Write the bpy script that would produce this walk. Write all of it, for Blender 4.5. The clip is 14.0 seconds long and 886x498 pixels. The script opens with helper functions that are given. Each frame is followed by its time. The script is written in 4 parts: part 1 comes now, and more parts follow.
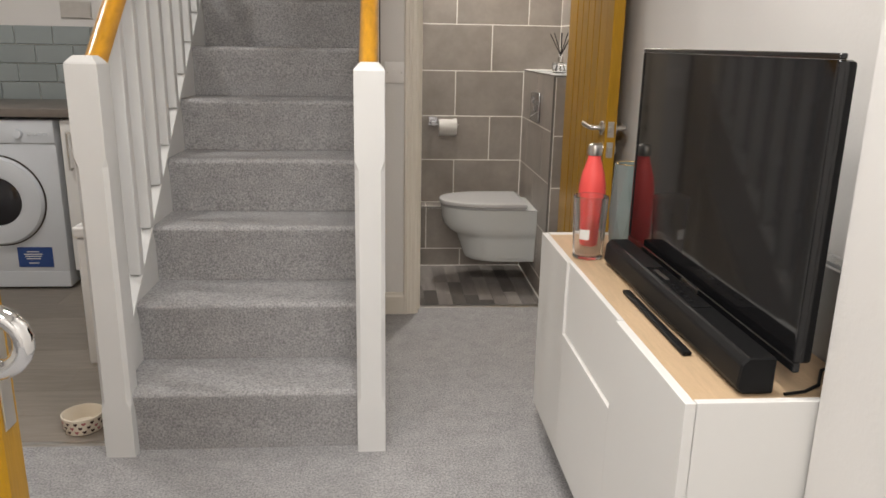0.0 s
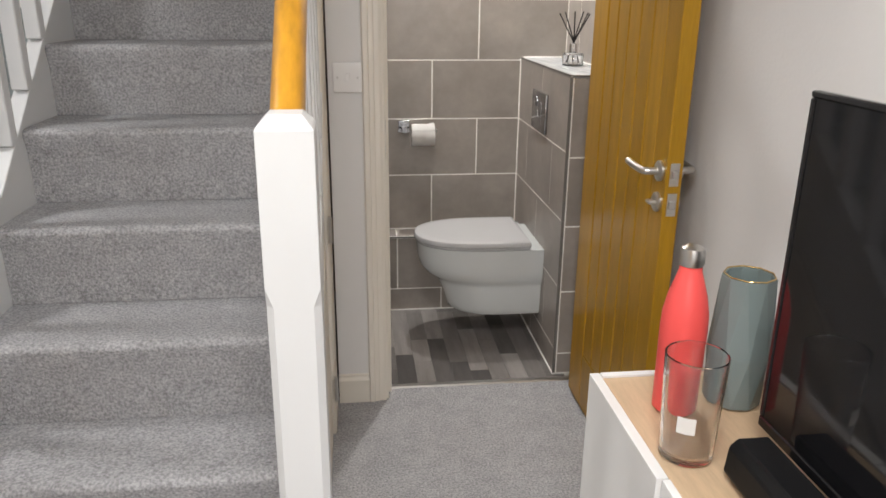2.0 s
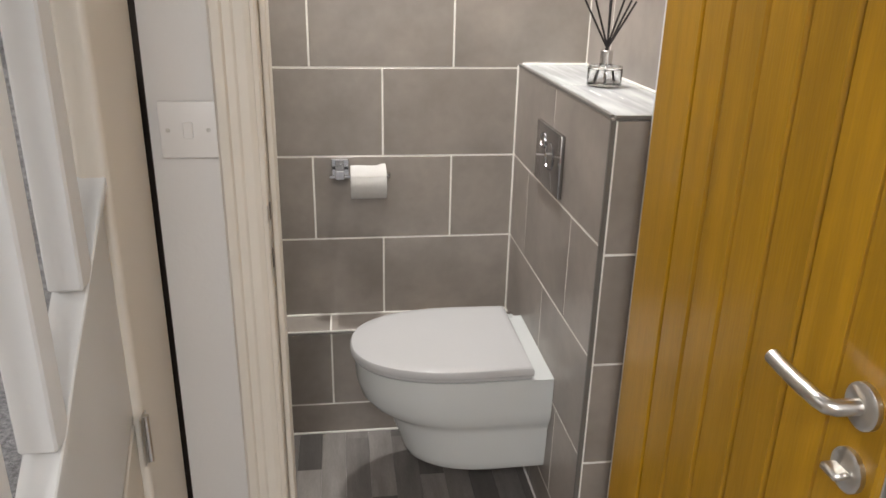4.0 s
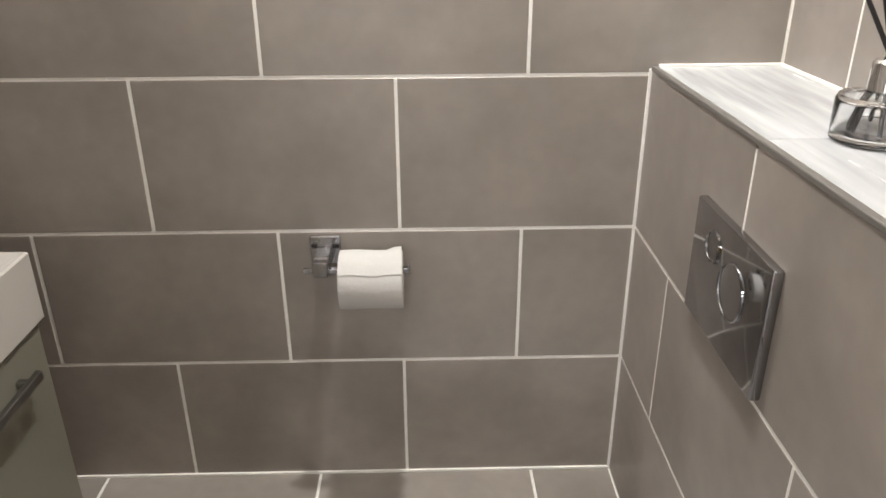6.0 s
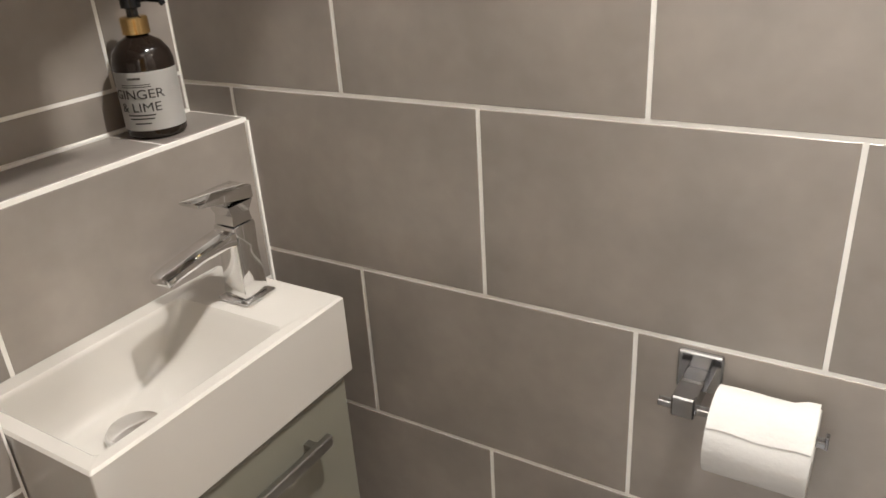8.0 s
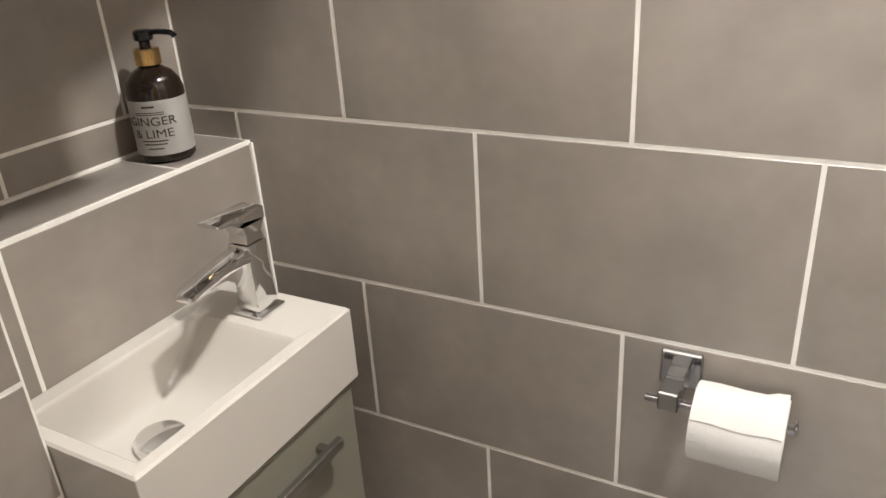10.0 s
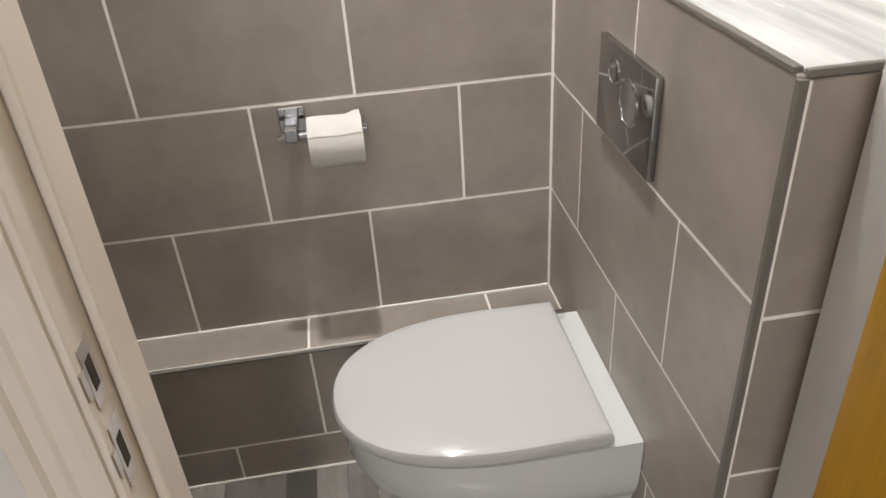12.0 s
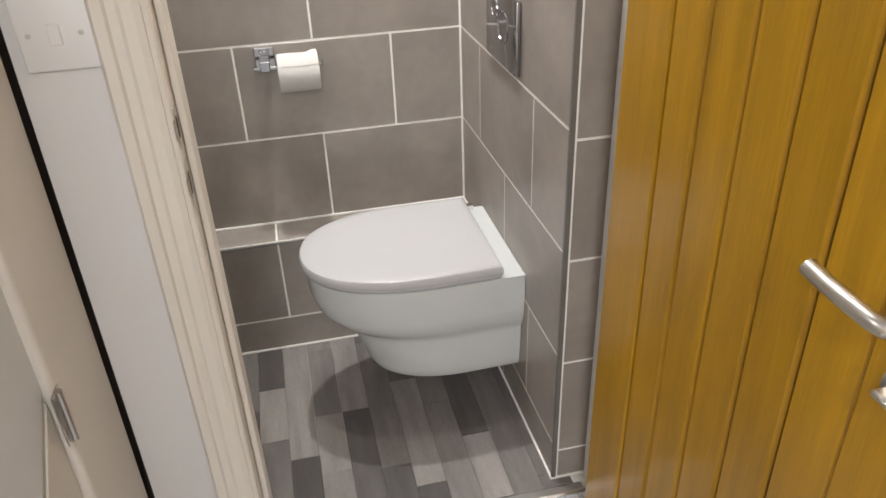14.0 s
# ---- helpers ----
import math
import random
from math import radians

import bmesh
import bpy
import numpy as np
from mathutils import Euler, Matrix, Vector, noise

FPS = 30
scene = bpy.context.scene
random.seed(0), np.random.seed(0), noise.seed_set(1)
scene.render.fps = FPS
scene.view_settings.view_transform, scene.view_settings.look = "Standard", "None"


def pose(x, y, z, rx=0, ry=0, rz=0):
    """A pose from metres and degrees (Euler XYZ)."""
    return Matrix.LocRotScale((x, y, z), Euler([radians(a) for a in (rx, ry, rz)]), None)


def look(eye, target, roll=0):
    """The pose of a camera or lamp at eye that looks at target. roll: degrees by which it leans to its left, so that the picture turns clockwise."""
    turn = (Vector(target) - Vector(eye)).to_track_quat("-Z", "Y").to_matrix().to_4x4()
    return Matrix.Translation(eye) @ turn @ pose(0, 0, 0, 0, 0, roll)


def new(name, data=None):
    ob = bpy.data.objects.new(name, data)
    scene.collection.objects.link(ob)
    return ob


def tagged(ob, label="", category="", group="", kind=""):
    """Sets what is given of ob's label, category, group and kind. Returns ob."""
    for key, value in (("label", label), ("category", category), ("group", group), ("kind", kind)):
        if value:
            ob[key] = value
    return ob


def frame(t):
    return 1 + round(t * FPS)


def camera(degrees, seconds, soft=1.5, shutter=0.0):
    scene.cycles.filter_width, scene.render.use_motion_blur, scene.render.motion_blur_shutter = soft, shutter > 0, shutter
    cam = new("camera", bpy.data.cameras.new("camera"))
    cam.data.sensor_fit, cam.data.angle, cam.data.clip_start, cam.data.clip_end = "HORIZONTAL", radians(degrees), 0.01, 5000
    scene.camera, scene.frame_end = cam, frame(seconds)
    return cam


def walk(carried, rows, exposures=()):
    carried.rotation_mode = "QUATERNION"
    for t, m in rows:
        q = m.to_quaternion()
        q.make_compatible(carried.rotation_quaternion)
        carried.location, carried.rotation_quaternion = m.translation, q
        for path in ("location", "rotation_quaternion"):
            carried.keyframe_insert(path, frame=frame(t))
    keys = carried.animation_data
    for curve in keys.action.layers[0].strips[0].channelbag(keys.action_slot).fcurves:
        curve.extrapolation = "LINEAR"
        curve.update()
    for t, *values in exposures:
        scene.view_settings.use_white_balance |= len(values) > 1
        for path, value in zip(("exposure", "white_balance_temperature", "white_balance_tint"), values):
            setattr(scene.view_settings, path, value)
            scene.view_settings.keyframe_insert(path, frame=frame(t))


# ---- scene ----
cam = camera(61.0, 14.0, 1.6)
PATH = [
    (0, (-0.002, 0.27, 1.249), (0.154, 2.193, 0.722), 1.1),
    (0.5, (-0.019, 0.543, 1.257), (0.133, 2.454, 0.687), 0.8),
    (1, (-0.031, 0.777, 1.332), (0.137, 2.666, 0.697), 0.9),
    (1.5, (0.015, 1.04, 1.352), (0.208, 2.925, 0.71), 0.9),
    (2, (0.059, 1.292, 1.362), (0.286, 3.174, 0.725), 0.6),
    (2.5, (0.088, 1.594, 1.381), (0.367, 3.468, 0.741), 0.4),
    (2.7, (0.106, 1.722, 1.38), (0.409, 3.591, 0.735), 0.5),
    (4.8, (0.377, 2.84, 1.365), (0.565, 4.683, 0.613), 1.0),
    (5, (0.387, 2.938, 1.36), (0.552, 4.779, 0.598), 0.7),
    (5.5, (0.387, 3.173, 1.348), (0.51, 5.007, 0.56), 0.3),
    (6, (0.446, 3.436, 1.332), (0.485, 5.258, 0.51), -0.3),
    (6.5, (0.502, 3.669, 1.329), (0.3, 5.443, 0.429), -2.7),
    (7, (0.472, 3.729, 1.335), (0.038, 5.481, 0.474), -4.0),
    (7.5, (0.446, 3.811, 1.319), (-0.356, 5.431, 0.464), -4.0),
    (7.7, (0.434, 3.822, 1.318), (-0.513, 5.367, 0.473), -3.9),
    (9.8, (0.4, 3.775, 1.372), (-0.631, 5.291, 0.574), -3.3),
    (10, (0.415, 3.747, 1.367), (-0.485, 5.327, 0.534), -3.7),
    (10.5, (0.426, 3.614, 1.359), (-0.033, 5.33, 0.439), -3.7),
    (10.6, (0.422, 3.585, 1.353), (0.061, 5.315, 0.416), -3.3),
    (11, (0.42, 3.482, 1.352), (0.359, 5.209, 0.345), -3.1),
    (11.5, (0.422, 3.342, 1.363), (0.532, 5.041, 0.314), -3.7),
    (12, (0.384, 3.2, 1.357), (0.584, 4.882, 0.292), -4.0),
    (12.5, (0.37, 3.086, 1.354), (0.694, 4.742, 0.28), -3.4),
    (13, (0.366, 2.935, 1.362), (0.72, 4.589, 0.294), -3.3),
    (13.5, (0.332, 2.8, 1.346), (0.713, 4.462, 0.301), -2.8),
    (14, (0.307, 2.639, 1.347), (0.664, 4.328, 0.336), -2.3),
]
walk(cam, [(t, look(eye, target, roll)) for t, eye, target, roll in PATH],
     exposures=[(0, -0.2, 6550, 10), (1.0, 0.05, 6400, 10), (2.5, 0.09, 6150, 10), (5.0, 0.24, 6250, 10), (5.5, 0.06, 6250, 10), (6.5, 0.28, 6300, 10), (7.5, 0.46, 6350, 10),
                (10.0, 0.52, 6350, 10), (11.0, 0.28, 6300, 10), (12.0, 0.2, 6250, 10), (14, 0.45, 6150, 10)])

# ---- world, lamps, exposure ----
world = bpy.data.worlds.new("world")
scene.world = world
world.use_nodes = True
world.node_tree.nodes["Background"].inputs["Color"].default_value = (0.75, 0.82, 1.0, 1)
world.node_tree.nodes["Background"].inputs["Strength"].default_value = 0.05
scene.view_settings.exposure = 0.0


def area_lamp(name, x, y, z, size, watts, colour):
    d = bpy.data.lights.new(name, "AREA")
    d.shape, d.size, d.energy, d.color = "DISK", size, watts, colour
    ob = new(name, d)
    ob.matrix_world = pose(x, y, z)
    return ob


WARM, NEUTRAL = (1.0, 0.955, 0.885), (1.0, 0.97, 0.93)
LAMPS = [("wc_spot", 0.46, 4.42, 2.33, 0.06, 18, WARM),
         ("wc_spot", 0.38, 4.04, 2.33, 0.06, 5.5, WARM),
         ("living_light", -0.35, -0.9, 2.335, 0.6, 58, NEUTRAL),
         # Hall lamps are unseen; the second is a fill added for the left newel.
         ("hall_light", 0.13, 1.42, 2.335, 0.42, 22, NEUTRAL),
         ("hall_light", -0.55, 1.50, 2.335, 0.42, 11, NEUTRAL),
         ("kitchen_light", -1.75, 3.1, 2.335, 0.22, 17, NEUTRAL),
         ("landing_light", -0.4, 5.6, 4.6, 0.3, 4, NEUTRAL)]
for row in LAMPS:
    area_lamp(*row)


# ---- materials ----
def mat(name, colour, rough=0.5, metal=0.0, var=0.0, scale=8.0, bump=0.0, bump_scale=200.0, spec=0.5, coat=0.0, per_object=0.0,
        trans=0.0, stretch=(1, 1, 1), rough_var=0.0, fine=0.0, fine_scale=600.0, detail=5.0):
    m = bpy.data.materials.new(name)
    m.use_nodes = True
    n, l = m.node_tree.nodes, m.node_tree.links
    b = n["Principled BSDF"]
    b.inputs["Roughness"].default_value, b.inputs["Metallic"].default_value = rough, metal
    b.inputs["Specular IOR Level"].default_value, b.inputs["Coat Weight"].default_value = spec, coat
    b.inputs["Transmission Weight"].default_value = trans
    b.inputs["Base Color"].default_value = (*colour, 1)
    if not (var or bump or per_object or fine):
        return m
    tc = n.new("ShaderNodeTexCoord")
    info = n.new("ShaderNodeObjectInfo")
    shift = n.new("ShaderNodeVectorMath")
    shift.operation = "MULTIPLY_ADD"
    l.new(tc.outputs["Object"], shift.inputs[0])
    shift.inputs[1].default_value = stretch
    jump = n.new("ShaderNodeVectorMath")
    jump.operation = "SCALE"
    jump.inputs[0].default_value = (31.0, 17.0, 23.0)
    l.new(info.outputs["Random"], jump.inputs["Scale"])
    l.new(jump.outputs[0], shift.inputs[2])
    co = shift.outputs[0]

    def noise_at(scale_, detail):
        t = n.new("ShaderNodeTexNoise")
        t.inputs["Scale"].default_value, t.inputs["Detail"].default_value = scale_, detail
        l.new(co, t.inputs["Vector"])
        return t.outputs["Fac"]

    def ranged(socket, lo, hi, a=0.0, b_=1.0):
        r = n.new("ShaderNodeMapRange")
        for i, v in enumerate((a, b_, lo, hi)):
            r.inputs[i + 1].default_value = v
        l.new(socket, r.inputs[0])
        return r.outputs[0]

    def times(p, q):
        k = n.new("ShaderNodeMath")
        k.operation = "MULTIPLY"
        l.new(p, k.inputs[0])
        l.new(q, k.inputs[1])
        return k.outputs[0]

    gain = ranged(noise_at(scale, detail), 1 - 1.6 * var, 1 + 1.6 * var, 0.1, 0.9)
    if fine:
        gain = times(gain, ranged(noise_at(fine_scale, 2), 1 - fine, 1 + fine, 0.25, 0.75))
    if per_object:
        gain = times(gain, ranged(info.outputs["Random"], 1 - per_object, 1 + per_object))
    mix = n.new("ShaderNodeVectorMath")
    mix.operation = "SCALE"
    mix.inputs[0].default_value = colour
    l.new(gain, mix.inputs["Scale"])
    l.new(mix.outputs[0], b.inputs["Base Color"])
    if rough_var:
        l.new(ranged(noise_at(scale * 1.7, 4), rough - rough_var, rough + rough_var, 0.1, 0.9), b.inputs["Roughness"])
    if bump:
        k = n.new("ShaderNodeBump")
        k.inputs["Strength"].default_value, k.inputs["Distance"].default_value = 1.0, bump
        l.new(noise_at(bump_scale, 4), k.inputs["Height"])
        l.new(k.outputs["Normal"], b.inputs["Normal"])
    return m


PAINT = mat("white wall paint", (0.72, 0.70, 0.68), 0.75, var=0.02, scale=3, bump=0.0006, bump_scale=90)
CREAM = mat("cream gloss paint", (0.74, 0.69, 0.61), 0.38, var=0.03, scale=4, bump=0.0003, bump_scale=25)
GLOSSW = mat("white satin woodwork paint", (0.69, 0.69, 0.685), 0.4, var=0.02, scale=6, bump=0.0003, bump_scale=30)
CEIL = mat("white ceiling paint", (0.78, 0.77, 0.75), 0.85, var=0.02, scale=3, bump=0.0004, bump_scale=120)
CARPET = mat("grey loop carpet", (0.365, 0.36, 0.365), 0.95, var=0.10, scale=18, bump=0.005, bump_scale=190, spec=0.1, fine=0.40, fine_scale=160)
TILE = mat("grey brown porcelain tile", (0.285, 0.251, 0.222), 0.36, var=0.17, scale=7.0, spec=0.75, per_object=0.05, fine=0.05, fine_scale=38, detail=3.0)
GROUT = mat("white grout", (0.84, 0.815, 0.77), 0.8, var=0.06, scale=40, bump=0.0004, bump_scale=300)
MARBLE = mat("pale streaked shelf tile", (0.50, 0.51, 0.515), 0.25, var=0.30, scale=7, stretch=(5, 0.5, 1), rough_var=0.05, detail=3.0)
OAK = mat("varnished orange oak", (0.325, 0.170, 0.005), 0.33, var=0.17, scale=5, stretch=(7, 7, 0.5), bump=0.0003, bump_scale=40, spec=0.32, per_object=0.10, coat=0.12, fine=0.07, fine_scale=40)
GROOVE = mat("dark stained oak groove", (0.10, 0.045, 0.006), 0.6, var=0.1, scale=20)
RAILWOOD = mat("varnished orange handrail wood", (0.62, 0.30, 0.022), 0.30, var=0.2, scale=7, stretch=(10, 0.6, 4), bump=0.0003, bump_scale=60, coat=0.3)
OAKTOP = mat("pale oak veneer", (0.56, 0.40, 0.25), 0.45, var=0.09, scale=8, stretch=(9, 0.8, 1), fine=0.06, fine_scale=60)
LACQ = mat("white lacquer", (0.78, 0.77, 0.75), 0.32, var=0.01, scale=3)
CERAM = mat("white glazed ceramic", (0.60, 0.615, 0.605), 0.10, var=0.008, scale=5, coat=0.5)
BASINM = mat("cream white basin ceramic", (0.57, 0.54, 0.495), 0.14, var=0.008, scale=5, coat=0.4)
SEATM = mat("white toilet lid plastic", (0.49, 0.485, 0.485), 0.08, var=0.008, scale=5)
CHROME = mat("polished chrome", (0.78, 0.78, 0.78), 0.08, 1.0, var=0.03, scale=20)
STEEL = mat("brushed steel", (0.62, 0.60, 0.57), 0.28, 1.0, var=0.06, scale=30)
TRIMG = mat("dark grey tile trim", (0.15, 0.14, 0.128), 0.4, var=0.08, scale=20)
DCHROME = mat("dark polished chrome", (0.42, 0.42, 0.43), 0.09, 1.0, var=0.03, scale=20)
PLATE = mat("polished flush plate chrome", (0.38, 0.38, 0.39), 0.08, 1.0, var=0.02, scale=20)
BLACK = mat("black gloss plastic", (0.008, 0.008, 0.009), 0.18, var=0.1, scale=20)
BLACKM = mat("black matt plastic", (0.009, 0.009, 0.0095), 0.45, var=0.1, scale=30, bump=0.0004, bump_scale=500, spec=0.14)
SCREEN = mat("dark television screen", (0.008, 0.008, 0.009), 0.06, var=0.05, scale=3, spec=0.32)
CORAL = mat("coral red bottle coating", (0.86, 0.095, 0.085), 0.45, var=0.03, scale=12, bump=0.0001, bump_scale=400)
SAGE = mat("sage green glazed ceramic", (0.185, 0.225, 0.22), 0.25, var=0.06, scale=10)
HANDLEM = mat("dull grey steel", (0.30, 0.29, 0.27), 0.35, 1.0, var=0.06, scale=30)
GOLD = mat("brushed gold", (0.72, 0.50, 0.22), 0.25, 1.0, var=0.04, scale=30)
GLASS = mat("clear glass", (0.95, 0.95, 0.95), 0.02, trans=1.0)
PAPER = mat("white tissue paper", (0.54, 0.525, 0.50), 0.9, var=0.03, scale=30, bump=0.0006, bump_scale=160)
WHITEP = mat("white plastic", (0.78, 0.76, 0.74), 0.35, var=0.01, scale=5)
VANITY = mat("grey green gloss vanity panel", (0.215, 0.205, 0.165), 0.28, var=0.04, scale=5)
FLOORP = mat("grey vinyl plank", (0.180, 0.164, 0.154), 0.30, var=0.22, scale=6, stretch=(6, 0.9, 1), per_object=0.58, bump=0.0002, bump_scale=80, fine=0.1, fine_scale=70)
KFLOOR = mat("grey brown kitchen plank", (0.235, 0.205, 0.175), 0.45, var=0.14, scale=7, stretch=(1, 9, 1), per_object=0.10, bump=0.0002, bump_scale=80)
METRO = mat("grey green glazed metro tile", (0.30, 0.335, 0.335), 0.12, var=0.04, scale=6, per_object=0.05)
WORKTOP = mat("dark worktop laminate", (0.17, 0.145, 0.125), 0.35, var=0.12, scale=20)
WMWHITE = mat("white enamelled steel", (0.62, 0.645, 0.68), 0.28, var=0.01, scale=4)
# Dark brown for joints, slots and keyhole; on the gap sheet it paints shade.
DARK = mat("dark brown for joints and gap shade", (0.05, 0.038, 0.03), 0.8, var=0.1, scale=6)
DARKGLASS = mat("dark tinted door glass", (0.02, 0.02, 0.024), 0.06, var=0.05, scale=6)
BLUE = mat("blue label", (0.02, 0.06, 0.22), 0.5, var=0.05, scale=9)
INK = mat("dark grey ink", (0.06, 0.055, 0.05), 0.7)
SOAPB = mat("dark brown bottle glass", (0.018, 0.012, 0.009), 0.10, var=0.1, scale=9)
LABELP = mat("white paper label", (0.72, 0.70, 0.67), 0.6, var=0.02, scale=30)
REED = mat("black reed stick", (0.015, 0.012, 0.012), 0.7, var=0.1, scale=50)
HEART = mat("brown heart print", (0.05, 0.016, 0.012), 0.4)
HEARTP = mat("pink heart print", (0.45, 0.16, 0.16), 0.4)
BOWLM = mat("cream glazed bowl", (0.78, 0.70, 0.58), 0.2, var=0.02, scale=10)
DIFFUSE = mat("opal lamp diffuser", (0.9, 0.88, 0.84), 0.5)
DIFFUSE.node_tree.nodes["Principled BSDF"].inputs["Emission Color"].default_value = (1, 0.93, 0.84, 1)
DIFFUSE.node_tree.nodes["Principled BSDF"].inputs["Emission Strength"].default_value = 6.0


# ---- mesh helpers ----
def mesh_of(bm, material, smooth=False):
    bmesh.ops.recalc_face_normals(bm, faces=bm.faces)
    me = bpy.data.meshes.new("mesh")
    bm.to_mesh(me)
    bm.free()
    me.materials.append(material)
    if smooth:
        me.polygons.foreach_set("use_smooth", [True] * len(me.polygons))
        me.set_sharp_from_angle(angle=radians(38))
    return me


def part(name, bm, material, parent=None, label="", smooth=False):
    ob = new(name, mesh_of(bm, material, smooth))
    ob.parent = parent
    return tagged(ob, label)


def thing(name, label, category, group="", at=(0, 0, 0), rz=0):
    ob = new(name)
    ob.empty_display_size = 0.05
    ob.matrix_basis = pose(*at, 0, 0, rz)
    return tagged(ob, label, category, group)


def structure(name, bm, material, label="", category="", smooth=False):
    return tagged(part(name, bm, material, None, label, smooth), label, category, "", "structure")


def box(x0, y0, z0, x1, y1, z1, bevel=0.0, seg=1, bm=None):
    bm = bm or bmesh.new()
    m = Matrix.LocRotScale(((x0 + x1) / 2, (y0 + y1) / 2, (z0 + z1) / 2), None, (abs(x1 - x0), abs(y1 - y0), abs(z1 - z0)))
    made = bmesh.ops.create_cube(bm, size=1, matrix=m)["verts"]
    if bevel:
        edges = list({e for v in made for e in v.link_edges})
        bmesh.ops.bevel(bm, geom=edges, offset=bevel, segments=seg, affect="EDGES", profile=0.5)
    return bm


def lathe(profile, steps=32, bm=None, at=(0, 0, 0)):
    """A turned body from pairs of radius and height."""
    bm = bm or bmesh.new()
    rings = []
    for r, z in profile:
        if r < 1e-5:
            rings.append([bm.verts.new((at[0], at[1], at[2] + z))])
        else:
            rings.append([bm.verts.new((at[0] + r * math.cos(2 * math.pi * i / steps), at[1] + r * math.sin(2 * math.pi * i / steps), at[2] + z)) for i in range(steps)])
    for a, b in zip(rings, rings[1:]):
        for i in range(steps):
            j = (i + 1) % steps
            if len(a) == 1 and len(b) > 1:
                bm.faces.new((a[0], b[j], b[i]))
            elif len(b) == 1 and len(a) > 1:
                bm.faces.new((a[i], a[j], b[0]))
            elif len(a) > 1:
                bm.faces.new((a[i], a[j], b[j], b[i]))
    return bm


def loft(rings, cap=True, bm=None):
    bm = bm or bmesh.new()
    rows = [[bm.verts.new(p) for p in ring] for ring in rings]
    n = len(rows[0])
    for a, b in zip(rows, rows[1:]):
        for i in range(n):
            j = (i + 1) % n
            bm.faces.new((a[i], a[j], b[j], b[i]))
    if cap:
        bm.faces.new(rows[0][::-1])
        bm.faces.new(rows[-1])
    return bm


def tube(points, radius, steps=12, bm=None):
    """A round bar through the points."""
    pts = [Vector(p) for p in points]
    rings, side = [], None
    for i, p in enumerate(pts):
        d = (pts[min(i + 1, len(pts) - 1)] - pts[max(i - 1, 0)]).normalized()
        if side is None:
            side = d.cross(Vector((0, 0, 1))) if abs(d.z) < 0.9 else d.cross(Vector((1, 0, 0)))
        side = (side - d * side.dot(d)).normalized()
        up = d.cross(side)
        rings.append([p + radius * (math.cos(2 * math.pi * k / steps) * side + math.sin(2 * math.pi * k / steps) * up) for k in range(steps)])
    return loft(rings, True, bm)


def prism(outline, axis, a, b, bevel=0.0):
    """An outline in the plane across an axis, drawn out from a to b."""
    def place(p, t):
        q = list(p)
        q.insert("xyz".index(axis), t)
        return q
    bm = loft([[place(p, a) for p in outline], [place(p, b) for p in outline]])
    if bevel:
        bmesh.ops.bevel(bm, geom=list(bm.edges), offset=bevel, segments=1, affect="EDGES", profile=0.5)
    return bm


def disc(x, y, z, r, h, steps=24):
    return lathe([(0, 0), (r, 0), (r, h), (0, h)], steps, None, (x, y, z))


# ---- structure ----
BACK, BOXX, RIGHT, HALLR = 4.575, 0.787, 0.985, 0.93
FRONT, INNER, CEILING = 3.668, 3.755, 2.4
G = 0.0022

structure("carpet", prism([(-3.2, -2.0), (1.2, -2.0), (1.2, INNER - 0.008), (-0.90, INNER - 0.008), (-0.90, 2.482), (-3.2, 2.482)], "z", -0.06, 0.0), CARPET, "grey short pile carpet over the hall floor", "carpet")
structure("wc_floor", box(-0.62, INNER, -0.07, 1.1, 4.7, -0.006), GROUT, "grey vinyl plank floor of the toilet", "floor")
structure("kitchen_floor", box(-3.2, 2.499, -0.07, -0.83, 4.75, -0.006), DARK, "grey brown plank kitchen floor", "floor")
structure("ceiling", box(-0.02, -2.1, CEILING, 1.2, 4.75, CEILING + 0.12), CEIL, "plain white ceiling", "ceiling")
structure("ceiling", box(-3.3, -2.1, CEILING, -0.86, 4.75, CEILING + 0.12), CEIL, "plain white ceiling", "ceiling")
structure("ceiling", box(-0.86, -2.1, CEILING, -0.02, 3.3, CEILING + 0.12), CEIL, "plain white ceiling", "ceiling")
structure("ceiling", box(-0.95, 3.2, 4.9, 0.1, 7.2, 5.0), CEIL, "white ceiling over the stairs", "ceiling")
structure("wall_stairs_left", box(-0.98, 3.32, CEILING + 0.12, -0.862, 7.2, 4.9), PAINT, "white stairwell wall", "wall")
structure("wall_stairs_right", box(-0.018, 3.32, CEILING + 0.12, 0.1, 7.2, 4.9), PAINT, "white stairwell wall", "wall")
structure("wall_stairs_end", box(-0.86, 7.1, 2.0, -0.02, 7.2, 4.9), PAINT, "white stairwell wall", "wall")
structure("wall_stairs_over", box(-0.86, 3.2, CEILING + 0.12, -0.02, 3.3, 4.9), PAINT, "white stairwell wall", "wall")

# walls round the toilet
structure("wall_wc_back", box(-0.03, BACK + 0.0007, 0, 1.1, 4.75, CEILING), GROUT, "white grouted wall under the tiles", "wall")
structure("wall_wc_back_low", box(-0.62, BACK + 0.0007, 0, -0.0305, 4.66, 1.60), GROUT, "white grouted wall under the tiles", "wall")
structure("wall_wc_cheek", prism([(3.756, 1.45), (4.574, 1.80), (4.574, CEILING), (3.756, CEILING)], "x", -0.061, -0.035), PAINT, "white wall between toilet and stairwell", "wall")
structure("wall_wc_right", box(RIGHT + 0.0007, INNER + 0.02, 0, 1.1, BACK, CEILING), GROUT, "white grouted wall under the tiles", "wall")
